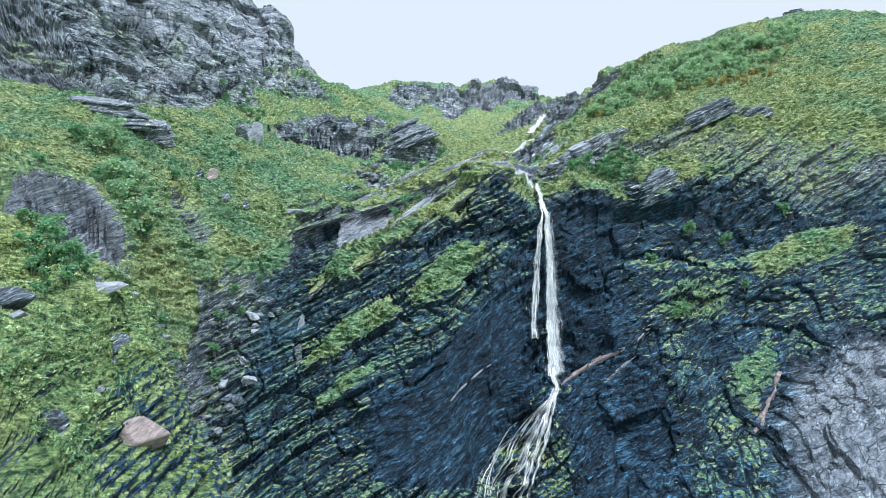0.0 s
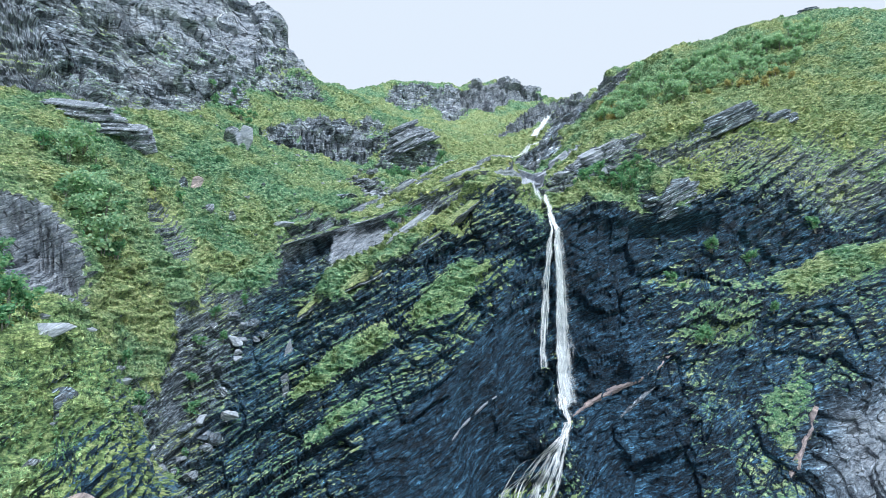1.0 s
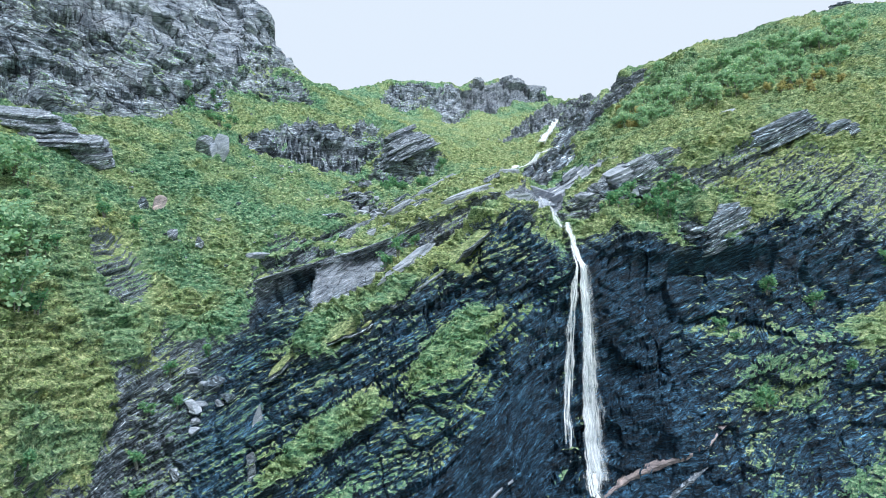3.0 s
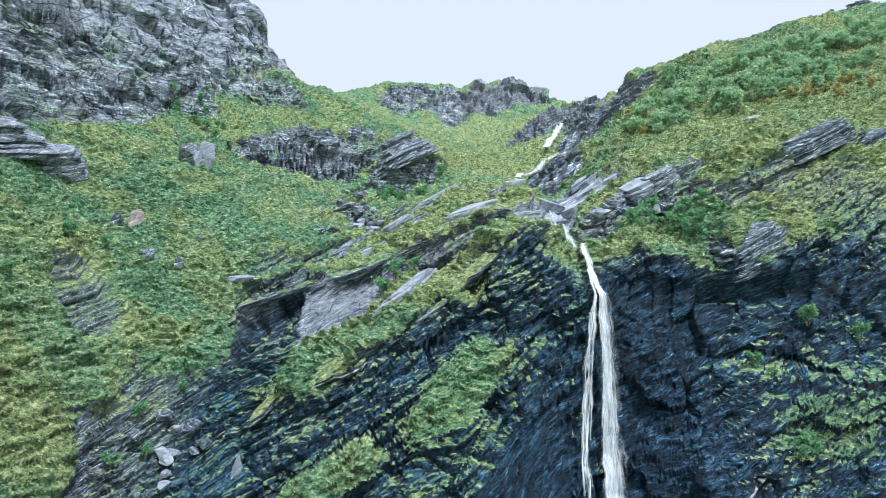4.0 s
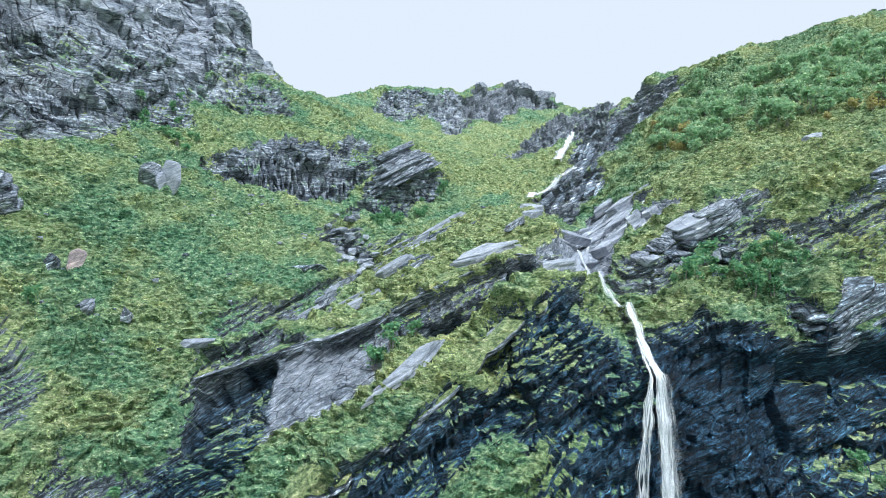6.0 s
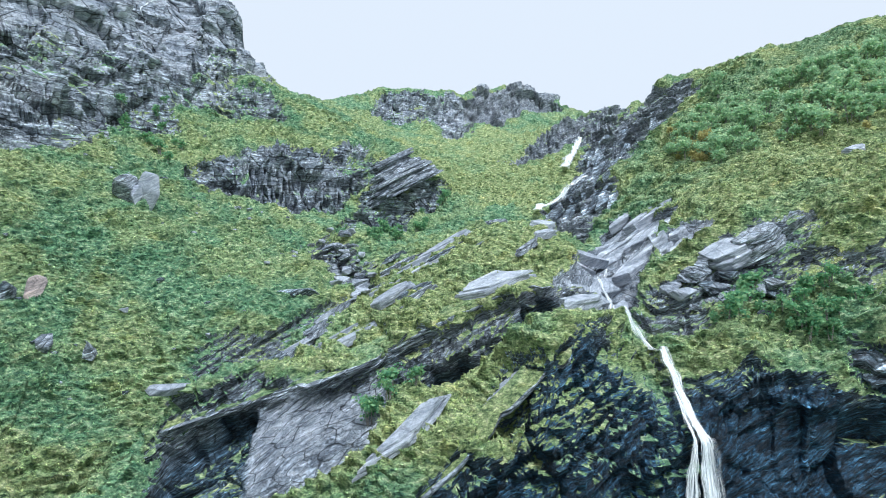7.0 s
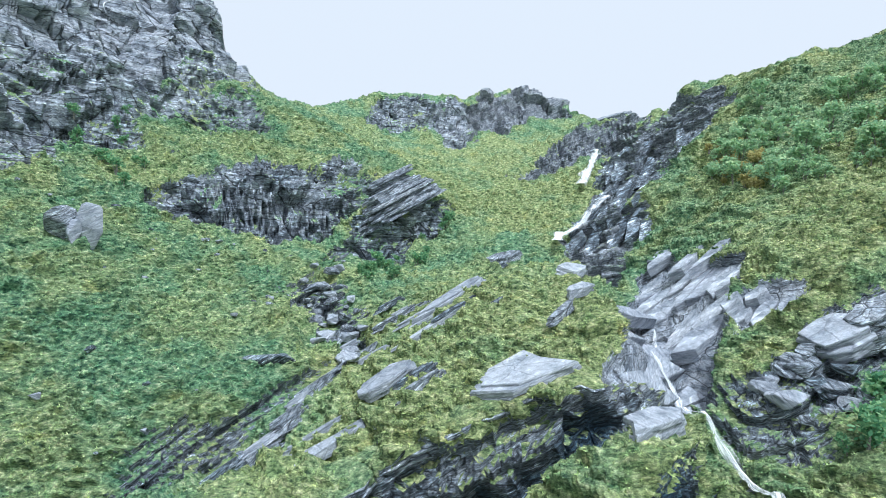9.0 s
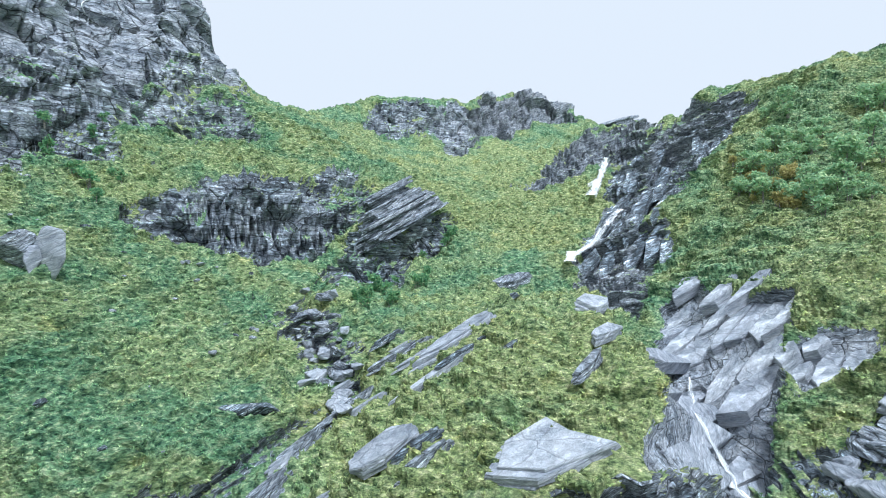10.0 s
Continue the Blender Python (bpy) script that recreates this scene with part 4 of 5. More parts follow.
def layered_rock(label, at, u, n, length, width, thick, beds, mat, seed, taper=0.1, name="rock_outcrop", group="", square=0.6, sides=12):
    """An outcrop of thin beds laid on one another, each its own ragged plate."""
    rng = random.Random(seed)
    ob = thing(name, label, "rock", at, group)
    turn = axes(u, n)
    base = [1 + (0.2 if sides > 7 else 0.38) * rng.uniform(-1, 1) for _ in range(sides)]
    heights = [0.5 + rng.random() for _ in range(beds)]
    total, z = sum(heights), -thick / 2
    for k, h in enumerate(heights):
        h = h / total * thick
        sx, sy = rng.uniform(-0.05, 0.05), rng.uniform(-0.06, 0.06)
        size = 1 - taper * k / max(1, beds - 1) + rng.uniform(-0.07, 0.07)
        ring = []
        for i in range(sides):
            a = 2 * math.pi * (i + 0.3 * rng.random()) / sides
            c, s = math.cos(a), math.sin(a)
            r = size * base[i] * (1 + 0.1 * rng.uniform(-1, 1)) / (abs(c) ** (2 / square) + abs(s) ** (2 / square)) ** (square / 2)
            ring.append((r * c * length / 2 + sx * length, r * s * width / 2 + sy * width))
        bm = bmesh.new()
        low = [bm.verts.new(turn @ Vector((x * 1.01, y * 1.01, z))) for x, y in ring]
        mid = [bm.verts.new(turn @ Vector((x, y, z + h * rng.uniform(0.55, 0.8)))) for x, y in ring]
        top = [bm.verts.new(turn @ Vector((x * 0.975, y * 0.965, z + h * rng.uniform(0.93, 1.05)))) for x, y in ring]
        for a, b in ((low, mid), (mid, top)):
            for i in range(sides):
                j = (i + 1) % sides
                bm.faces.new((a[i], a[j], b[j], b[i]))
        bm.faces.new(top)
        bm.faces.new(low[::-1])
        part("bed", bm, mat, ob)
        z += h * 0.96
    return ob


def boulder_mesh(seed, points=16, squash=(1, 1, 1)):
    rng = random.Random(seed)
    bm = bmesh.new()
    for _ in range(points):
        v = Vector((rng.gauss(0, 1), rng.gauss(0, 1), rng.gauss(0, 1))).normalized()
        m = max(abs(c) for c in v)
        v = v.lerp(v / m, 0.55) * rng.uniform(0.42, 0.56)
        bm.verts.new((v.x * squash[0], v.y * squash[1], v.z * squash[2]))
    bmesh.ops.convex_hull(bm, input=bm.verts)
    bmesh.ops.delete(bm, geom=[v for v in bm.verts if not v.link_faces], context="VERTS")
    bmesh.ops.bevel(bm, geom=list(bm.edges), offset=0.03, segments=1, affect="EDGES")
    return bm


def boulder(label, at, size, mat, seed, turn=0.0, sink=0.25, name="boulder", group="", points=16):
    """One broken block, sunk a little into the turf; size is its extent in metres."""
    bm = boulder_mesh(seed, points)
    bm.transform(Matrix.Diagonal((*size, 1)))
    me = bpy.data.meshes.new(name)
    bm.to_mesh(me)
    bm.free()
    me.materials.append(mat)
    ob = new(name, me)
    x, y = at[0], at[1]
    z = at[2] if len(at) > 2 else drop(x, y) + size[2] * (0.5 - sink)
    ob.matrix_world = pose(x, y, z, 0, 0, turn)
    return tagged(ob, label, "boulder", group)


# ---- rock outcrops ----
def lie(x, y, r=2.0):
    """The lay of a slab: mostly that of the ground round it, partly that of the beds."""
    gx = float(base_height(x + r, y) - base_height(x - r, y)) / (2 * r)
    gy = float(base_height(x, y + r) - base_height(x, y - r)) / (2 * r)
    return (Vector((-gx, -gy, 1)).normalized() * 0.7 + BED * 0.3).normalized()


def bedded(label, x, y, length, width, thick, beds, mat, seed, along=0.0, lift=0.6, group="slabs in the turf", name="rock_slab", square=0.55, sides=7):
    u = (math.cos(radians(along)), math.sin(radians(along)), 0.44)
    return layered_rock(label, (x, y, drop(x, y) - thick / 2 + lift), u, lie(x, y), length, width, thick, beds, mat, seed, 0.1, name, group, square, sides)


PALE = "pale grey slate slab lying bare in yellow-green turf"
bedded(PALE, 3.4, 109.4, 6.0, 7.0, 2.4, 6, MAT_PALE, 14, 25, 0.7)
bedded(PALE, -7.4, 114.2, 7, 3.8, 1.0, 3, MAT_PALE, 12, 30)
bedded(PALE, -1.0, 130.2, 10, 3.0, 1.0, 3, MAT_PALE, 13, 25)
bedded(PALE, -3, 125, 8, 1.2, 0.8, 3, MAT_PALE, 14, 30)
bedded(PALE, -11.8, 110.6, 6.5, 2.0, 0.8, 3, MAT_PALE, 15, 30)
bedded(PALE, 8, 157, 7, 3.5, 1.2, 4, MAT_GREY, 16, 10)
bedded(PALE, 12.6, 133, 6, 2.6, 1.2, 4, MAT_PALE, 17, 60)
bedded(PALE, 10.8, 123, 5, 1.6, 0.9, 3, MAT_PALE, 18, 40)
bedded(PALE, 8.0, 117.5, 5, 1.0, 0.7, 3, MAT_GREY, 19, 45)
bedded(PALE, 2.5, 97.2, 6, 2.6, 0.8, 4, MAT_PALE, 22, 30, 0.35)
bedded(PALE, 9.5, 101.0, 4.5, 2.4, 1.2, 4, MAT_PALE, 23, 25)
bedded(PALE, -4.5, 93.5, 7, 2.2, 0.8, 4, MAT_PALE, 24, 30, 0.35)
bedded(PALE, 51, 124, 3.5, 2.0, 0.6, 2, MAT_PALE, 25, 20)


def clip(poly, p, n):
    """The part of a convex outline on the near side of a line."""
    out = []
    for a, b in zip(poly, poly[1:] + poly[:1]):
        da, db = (a - p).dot(n), (b - p).dot(n)
        if da <= 0:
            out.append(a)
        if da * db < 0:
            out.append(a + (b - a) * (da / (da - db)))
    return out


def jointed_slabs(label, cx, cy, half_u, half_v, su, sv, turn, seed, group, mat=None, rim=lambda u, v: True):
    """Slabs parted by joints: each a plate of its own, a few centimetres from its neighbours."""
    rng = random.Random(seed)
    c, s = math.cos(radians(turn)), math.sin(radians(turn))
    seeds = []
    nu, nv = int(half_u / su) + 1, int(half_v / sv) + 1
    for i in range(-nu, nu + 1):
        for j in range(-nv, nv + 1):
            seeds.append(Vector(((i + 0.5 * (j % 2) + rng.uniform(-0.42, 0.42)) * su, (j + rng.uniform(-0.36, 0.36)) * sv)))
    for q in seeds:
        if (q.x / half_u) ** 2 + (q.y / half_v) ** 2 > 1 or not rim(q.x, q.y):
            continue
        poly = [q + Vector(d) for d in ((-su * 2, -sv * 2), (su * 2, -sv * 2), (su * 2, sv * 2), (-su * 2, sv * 2))]
        for o in seeds:
            if o is not q and (o - q).length < 3 * max(su, sv):
                d = Vector(((o - q).x / su ** 2, (o - q).y / sv ** 2)).normalized()
                poly = clip(poly, (o + q) / 2 - d * rng.uniform(0.05, 0.14), d)
        x, y = cx + q.x * c - q.y * s, cy + q.x * s + q.y * c
        lift, thick = rng.uniform(0.12, 0.32), 1.2
        r = 3.5
        gx, gy = (float(base_height(x + r, y) - base_height(x - r, y)) / (2 * r), float(base_height(x, y + r) - base_height(x, y - r)) / (2 * r))
        frame_ = axes((c, s, 0.3), (-gx + rng.uniform(-0.04, 0.04), -gy - 0.04, 1))
        ob = thing("rock_slab", label, "rock", (x, y, drop(x, y) + lift), group)
        bm = bmesh.new()
        rings = []
        for shrink, z in ((1.02, -thick), (1.0, -0.12), (0.965, rng.uniform(-0.02, 0.03))):
            rings.append([bm.verts.new(frame_ @ Vector(((p.x - q.x) * shrink + rng.uniform(-0.05, 0.05), (p.y - q.y) * shrink + rng.uniform(-0.05, 0.05), z))) for p in poly])
        for lo, hi in zip(rings, rings[1:]):
            for i in range(len(poly)):
                j = (i + 1) % len(poly)
                bm.faces.new((lo[i], lo[j], hi[j], hi[i]))
        bm.faces.new(rings[-1])
        part("bed", bm, mat or MAT_PALE, ob)


def within(outline, cx, cy, turn):
    """A test for the slabs' own axes: does the place lie inside an outline of the plan?"""
    c, s = math.cos(radians(turn)), math.sin(radians(turn))

    def test(u, v):
        return float(inside(np.array([cx + u * c - v * s]), np.array([cy + u * s + v * c]), outline, 0.05)[0]) > 0.5
    return test


jointed_slabs("pale jointed slate slab beside the stream", 20, 122, 26, 26, 6.0, 2.3, 24, 5, "slabs beside the stream", None, within(OUTCROPS["stream_slabs"], 20, 122, 24))
jointed_slabs("pale jointed slate slab in the turf above the cliff", 24, 115, 6, 6, 2.6, 1.2, 22, 6, "slabs above the cliff", None, within(OUTCROPS["small_slabs"], 24, 115, 22))
jointed_slabs("grey jointed slate slab beside the upper stream", 34, 178, 24, 24, 11, 1.8, 50, 7, "slabs beside the upper stream", MAT_DARK, within(OUTCROPS["stream_wall"], 34, 178, 50))


def tilted_bed(label, front, slope, back, thick, beds, mat, seed, under=0.09):
    """A great tilted slab: beds stacked under a sloping top, ragged along the brink, turf on its back."""
    rng = random.Random(seed)
    ob = thing("tilted_slab", label, "rock")
    fx, fy = [p[0] for p in front], [p[1] for p in front]
    xs = np.arange(fx[0], fx[-1], 0.7)
    ys = np.interp(xs, fx, fy)
    n = len(xs)
    rise = [back * min(1, 0.25 + i / 5, 0.25 + (n - 1 - i) / 5) for i in range(n)]

    def top(x, y):
        return float(np.interp(x, fx, [p[2] for p in front])) + slope * (y - float(np.interp(x, fx, fy)))

    notch = 0.0
    big = [0.0] * n
    for i in range(n):
        if rng.random() < 0.22:
            notch = rng.uniform(-0.5, 1.5)
        big[i] = notch
    z0 = 0.0
    for k in range(beds):
        h = thick / beds * rng.uniform(0.6, 1.4)
        bm = bmesh.new()
        step, jag, hold = rng.uniform(-0.22, 0.3) + under * k, 0.0, 0
        rows = [[], [], [], []]
        for i in range(n):
            if hold == 0:
                jag, hold = rng.uniform(-0.4, 0.4), rng.randint(1, 5)
            hold -= 1
            x, y = float(xs[i]), float(ys[i]) + big[i] + step + jag
            wave = 0.05 * noise.noise((x * 0.8, k * 3.1, seed))
            rows[0].append(bm.verts.new((x, y + 0.05, top(x, y) - z0 - h + wave - 0.05)))
            rows[1].append(bm.verts.new((x, y - 0.03, top(x, y) - z0 - h * 0.25 + wave)))
            rows[2].append(bm.verts.new((x, y + 0.12, top(x, y) - z0 + wave)))
            rows[3].append(bm.verts.new((x, float(ys[i]) + rise[i] + 0.8, top(x, float(ys[i]) + rise[i] + 0.8) - z0 + wave)))
        for a, b in zip(rows, rows[1:]):
            for i in range(n - 1):
                bm.faces.new((a[i], a[i + 1], b[i + 1], b[i]))
        for i, flip in ((0, 1), (n - 1, -1)):
            tail = bm.verts.new(rows[3][i].co - Vector((0, 0, h)))
            ring = [rows[0][i], rows[1][i], rows[2][i], rows[3][i], tail]
            bm.faces.new(ring[::flip])
        part("bed", bm, mat, ob)
        z0 += h
    # turf on the back of the slab
    bm = bmesh.new()
    m = 14
    grid = []
    for i in range(n):
        row_ = []
        for j in range(m + 1):
            x = float(xs[i])
            inset = 0.25 + 0.5 * noise.noise((x * 0.5, seed, 1)) + big[i]
            y = float(ys[i]) + inset + (rise[i] + 0.8 - inset) * j / m
            lump = 0.22 * abs(noise.noise((x * 1.1, y * 1.1, seed))) + 0.12 * noise.noise((x * 0.4, y * 0.4, 5))
            edge = -0.25 if j == 0 else 0.0
            row_.append(bm.verts.new((x, y, top(x, y) + 0.1 + lump + edge)))
        grid.append(row_)
    for i in range(n - 1):
        for j in range(m):
            bm.faces.new((grid[i][j], grid[i + 1][j], grid[i + 1][j + 1], grid[i][j + 1])).smooth = True
    turf = part("turf", bm, MAT_GROUND, ob, "yellow-green turf")
    turf.data.attributes.new("dry", "FLOAT", "POINT").data.foreach_set("value", [0.4] * len(turf.data.vertices))
    turf.data.attributes.new("turf", "FLOAT", "POINT").data.foreach_set("value", [0.7] * len(turf.data.vertices))
    return ob


tilted_bed("great tilted slate slab with turf on its back", [(-27, 103.0, 43.4), (-20, 104.0, 45.6), (-12, 105.0, 48.0), (-7, 105.6, 50.0), (0, 105.5, 53.4), (5.3, 104.6, 55.6), (8.2, 105.0, 56.2)], 0.3, 3.0, 1.0, 5, MAT_GREY, 901, 0.1)
tilted_bed("lower tilted slate slab with turf on its back", [(-21, 88.6, 32.8), (-18, 88.8, 34.8), (-8.75, 86.6, 39.3), (-4.7, 88.8, 42.3), (0, 91.1, 45.2), (5, 93.8, 49.3), (9.5, 97.0, 53.3), (12, 99.8, 53.6)], 0.42, 3.0, 0.9, 5, MAT_GREY, 902, 0.1)
# layered blocks of the brow and the slope
layered_rock("pale layered slate block jutting from the turf", (26.4, 108.4, drop(26.4, 108.4) - 0.3), (1, 0.3, 0.6), (-0.5, -0.35, 1), 5.0, 3.4, 2.2, 9, MAT_PALE, 31, 0.1, square=0.4, sides=9)
layered_rock("dark layered slate block overhanging the cliff", (35.6, 98.4, 50.8), (1, 0.12, 0.5), (-0.44, -0.3, 1), 10.5, 5.5, 4.2, 14, MAT_DARK, 32, 0.25)
layered_rock("dark layered slate outcrop under turf", (49, 105.8, drop(49, 105.8) + 0.2), (1, 0.15, 0.5), BED, 10, 4, 3.2, 10, MAT_DARK, 33, 0.25)
layered_rock("dark layered slate outcrop under turf", (60, 110, drop(60, 110) + 0.2), (1, 0.15, 0.5), BED, 8, 4, 2.6, 9, MAT_DARK, 34, 0.25)
layered_rock("dark layered slate outcrop under turf", (29.5, 108.5, drop(29.5, 108.5) - 0.4), (1, 0.1, 0.44), BED, 6, 3.2, 2.4, 8, MAT_GREY, 35, 0.25)
layered_rock("great tilted grey rock with turf on its back", (-10.5, 173.5, drop(-10.5, 173.5) + 0.6), (0.57, 0.82, 0.36), (-0.55, -0.1, 1), 21, 9, 8.0, 17, MAT_GREY, 36, 0.55, square=0.8, sides=21)
layered_rock("long grey slate outcrop on the grass slope", (-69, 113, drop(-69, 113) - 0.9), (1, 0.25, -0.2), (0.15, -0.35, 1), 22, 10, 5.0, 13, MAT_GREY, 37, 0.5, sides=17)
layered_rock("grey slate outcrop on the grass slope", (-60, 117.5, drop(-60, 117.5) - 0.2), (1, 0.3, 0.1), (0.2, -0.5, 1), 8, 7, 6.0, 13, MAT_GREY, 38, 0.35)
layered_rock("dark rock outcrop on the hill's summit", (116, 188, drop(116, 188) - 1.0), (1, 0.1, 0.15), (-0.15, -0.3, 1), 14, 7, 4, 9, MAT_DARK, 43, 0.75)
layered_rock("grey rock knob on the skyline", (66, 288, 112.5), (1, 0.2, 0.3), (-0.3, -0.2, 1), 22, 14, 7, 9, MAT_GREY, 41, 0.4)
# ledges along the gully's side of the slab
rng = random.Random(15)
for k in range(12):
    t = k / 11
    x, y = -11.0 - 9 * t + rng.uniform(-0.6, 0.6), 131 - 19 * t + rng.uniform(-0.8, 0.8)
    layered_rock("dark bedded ledge above the gully", (x, y, drop(x, y) - 0.1), (0.56, 0.83, 0.3), (-0.6, 0.05, 1), rng.uniform(4, 7), rng.uniform(1.2, 2.4), rng.uniform(0.9, 1.6), 6, rng.choice((MAT_GREY, MAT_DARK, MAT_PALE)), 800 + k, 0.3, group="ledges along the gully", sides=9)
for k in range(14):
    x, y = rng.uniform(-14, 6), rng.uniform(112, 140)
    layered_rock("low grey slate edge showing through turf", (x, y, drop(x, y) - 0.15), (0.86, 0.45, 0.4), BED, rng.uniform(3, 7), rng.uniform(0.5, 1.1), rng.uniform(0.5, 0.8), 4, rng.choice((MAT_GREY, MAT_DARK, MAT_PALE)), 830 + k, 0.2, group="edges in the turf", sides=8)
# thin rusty and pale ribs across the cliff
def rib(label, a, b, wide, proud, mat, seed):
    """A hard bed standing out of the face in broken lengths, from (x, z) to (x, z)."""
    rng = random.Random(seed)
    ob = thing("rock_rib", label, "rock")
    n = max(8, int(math.dist(a, b) / 0.7))
    at = []
    for k in range(n + 1):
        x, z = a[0] + (b[0] - a[0]) * k / n, a[1] + (b[1] - a[1]) * k / n
        at.append((x, face(x, z), z))
    ys = [sum(p[1] for p in at[max(0, k - 3):k + 4]) / len(at[max(0, k - 3):k + 4]) for k in range(n + 1)]
    ys = [min(y, p[1]) for y, p in zip(ys, at)]
    k = 0
    while k < n:
        end = min(n, k + rng.randint(2, 5))
        bm = bmesh.new()
        rings = []
        for i in range(k, end + 1):
            t = i / n
            w = wide * (0.35 + 1.3 * math.sin(math.pi * min(1, 0.12 + t * 0.9))) * rng.uniform(0.6, 1.2) * 0.5
            x, z = at[i][0], at[i][2] + rng.uniform(-0.06, 0.06)
            y = ys[i] - proud * rng.uniform(0.6, 1.2)
            rings.append([bm.verts.new(c) for c in ((x, y + 2.2, z - w), (x, y + 0.1, z - w), (x, y, z + w * 0.5), (x, y + 0.25, z + w), (x, y + 2.2, z + w))])
        for p, q in zip(rings, rings[1:]):
            for i in range(5):
                bm.faces.new((p[i], q[i], q[(i + 1) % 5], p[(i + 1) % 5]))
        bm.faces.new(rings[0])
        bm.faces.new(rings[-1][::-1])
        part("bed", bm, mat, ob)
        k = end + (rng.random() < 0.3)
    return ob


rib("rusty rib of slate across the dark cliff", (18.4, 18.8), (31.4, 28.1), 0.4, 0.12, MAT_RUST, 51)
rib("thin pale rib of slate across the cliff", (1.0, 19.4), (7.0, 23.2), 0.3, 0.2, MAT_PALE, 52)
rib("thin grey rib of slate across the cliff", (24, 20.0), (29, 24.6), 0.35, 0.25, MAT_GREY, 54)
rib("pinkish rib of slate beside the scree", (40.6, 16.0), (46.5, 23.0), 0.6, 0.12, MAT_RUST, 55)


# ---- boulders ----
boulder("tall pale boulder standing in the grass", (-44.6, 136.0), (3.8, 3.4, 6.6), MAT_PALE, 71, 20, 0.3, points=11)
boulder("broken piece beside the tall pale boulder", (-46.2, 135.6), (2.4, 2.2, 4.0), MAT_PALE, 72, 70, 0.3, points=10)
boulder("grey boulder leaning in the grass", (-47.7, 135.6), (4.2, 3.4, 5.4), MAT_GREY, 62, 50, 0.3)
boulder("pinkish boulder on the grass slope", (-46.7, 115.4), (2.8, 2.4, 3.2), MAT_RUST, 63, 10, 0.25)
boulder("dark boulder on the grass slope", (-48.6, 113.6), (2.6, 2.2, 2.4), MAT_DARK, 64, 40, 0.3)
boulder("grey block with turf on top", (-42.2, 110.4), (1.4, 1.6, 2.2), MAT_GREY, 65, 5, 0.3)
boulder("grey block with turf on top", (-38.9, 112.2), (1.5, 1.6, 2.2), MAT_GREY, 66, 60, 0.3)
for label, x, z, size, mat, seed in (
        ("pinkish rock face under moss on the spur", -23.2, 24.8, (4.0, 2.4, 4.2), MAT_RUST, 81),
        ("pale upright rock at the spur's edge", -21.8, 28.0, (1.3, 1.6, 5.0), MAT_PALE, 82),
        ("grey upright rock at the spur's edge", -21.2, 23.6, (1.5, 1.6, 5.4), MAT_GREY, 83),
        ("pale upright rock at the spur's edge", -20.7, 19.4, (1.4, 1.6, 5.0), MAT_PALE, 84),
        ("dark rock wedge in the mossy spur", -27.8, 31.0, (2.4, 2.0, 4.0), MAT_DARK, 85),
        ("dark rock wedge in the mossy spur", -26.8, 27.2, (2.0, 2.0, 4.0), MAT_DARK, 86),
        ("dark wet rock ledge on the spur", -34.8, 36.2, (6.0, 2.4, 2.2), MAT_DARK, 87),
        ("pale rock ledge on the spur", -30.8, 36.4, (4.6, 2.2, 1.3), MAT_PALE, 88)):
    boulder(label, (x, face(x, z, 20.0) + 0.35 * size[1], z), size, mat, seed, 15, group="rocks of the spur", points=15)
boulder("flat pale stone at the gully's edge", (-26.6, 104.1), (4.2, 2.2, 1.0), MAT_PALE, 67, 10, 0.1)
boulder("flat mossy stone at the gully's edge", (-20.6, 127.2), (6.0, 2.6, 1.4), MAT_DARK, 68, -15, 0.3)
rng = random.Random(8)
for k in range(46):
    t = rng.random()
    x, y = -20 + 8 * t + rng.gauss(0, 1.8), 150 - 20 * t + rng.gauss(0, 1.6)
    d = rng.uniform(0.7, 2.3)
    boulder("broken pale slate block in the gully", (x, y), (d * 1.3, d, d * 0.7), rng.choice((MAT_PALE, MAT_GREY, MAT_PALE)), 200 + k, rng.uniform(0, 180), 0.2, group="blocks in the gully", points=12)
for k in range(26):
    x, y = rng.uniform(20, 29), rng.uniform(101.5, 108.5)
    d = rng.uniform(0.8, 2.4)
    boulder("broken slate block above the cliff", (x, y), (d * 1.5, d, d * 0.75), rng.choice((MAT_PALE, MAT_GREY, MAT_DARK)), 300 + k, rng.uniform(0, 180), 0.25, group="blocks above the cliff", points=12)
for k in range(60):
    x, y = rng.uniform(-58, -16), rng.uniform(104, 158)
    d = rng.uniform(0.3, 0.95)
    boulder("small grey stone in the grass", (x, y), (d * 1.3, d, d * 0.8), rng.choice((MAT_PALE, MAT_GREY, MAT_DARK)), 400 + k % 9, rng.uniform(0, 180), 0.2, "stone", "stones in the grass", 10)
for k in range(40):
    x = rng.uniform(-33, -26)
    y = rng.uniform(66, 92)
    d = rng.uniform(0.6, 2.0)
    boulder("broken slate block in the cleft", (x, y), (d * 1.3, d, d * 0.8), rng.choice((MAT_PALE, MAT_GREY, MAT_DARK)), 500 + k, rng.uniform(0, 180), 0.2, group="blocks in the cleft", points=12)
for k in range(30):
    x, y = rng.uniform(-46, -24), rng.uniform(40, 62)
    d = rng.uniform(0.4, 1.3)
    boulder("grey stone among moss", (x, y), (d * 1.4, d, d * 0.7), rng.choice((MAT_PALE, MAT_GREY)), 600 + k % 9, rng.uniform(0, 180), 0.25, "stone", "stones among moss", 10)


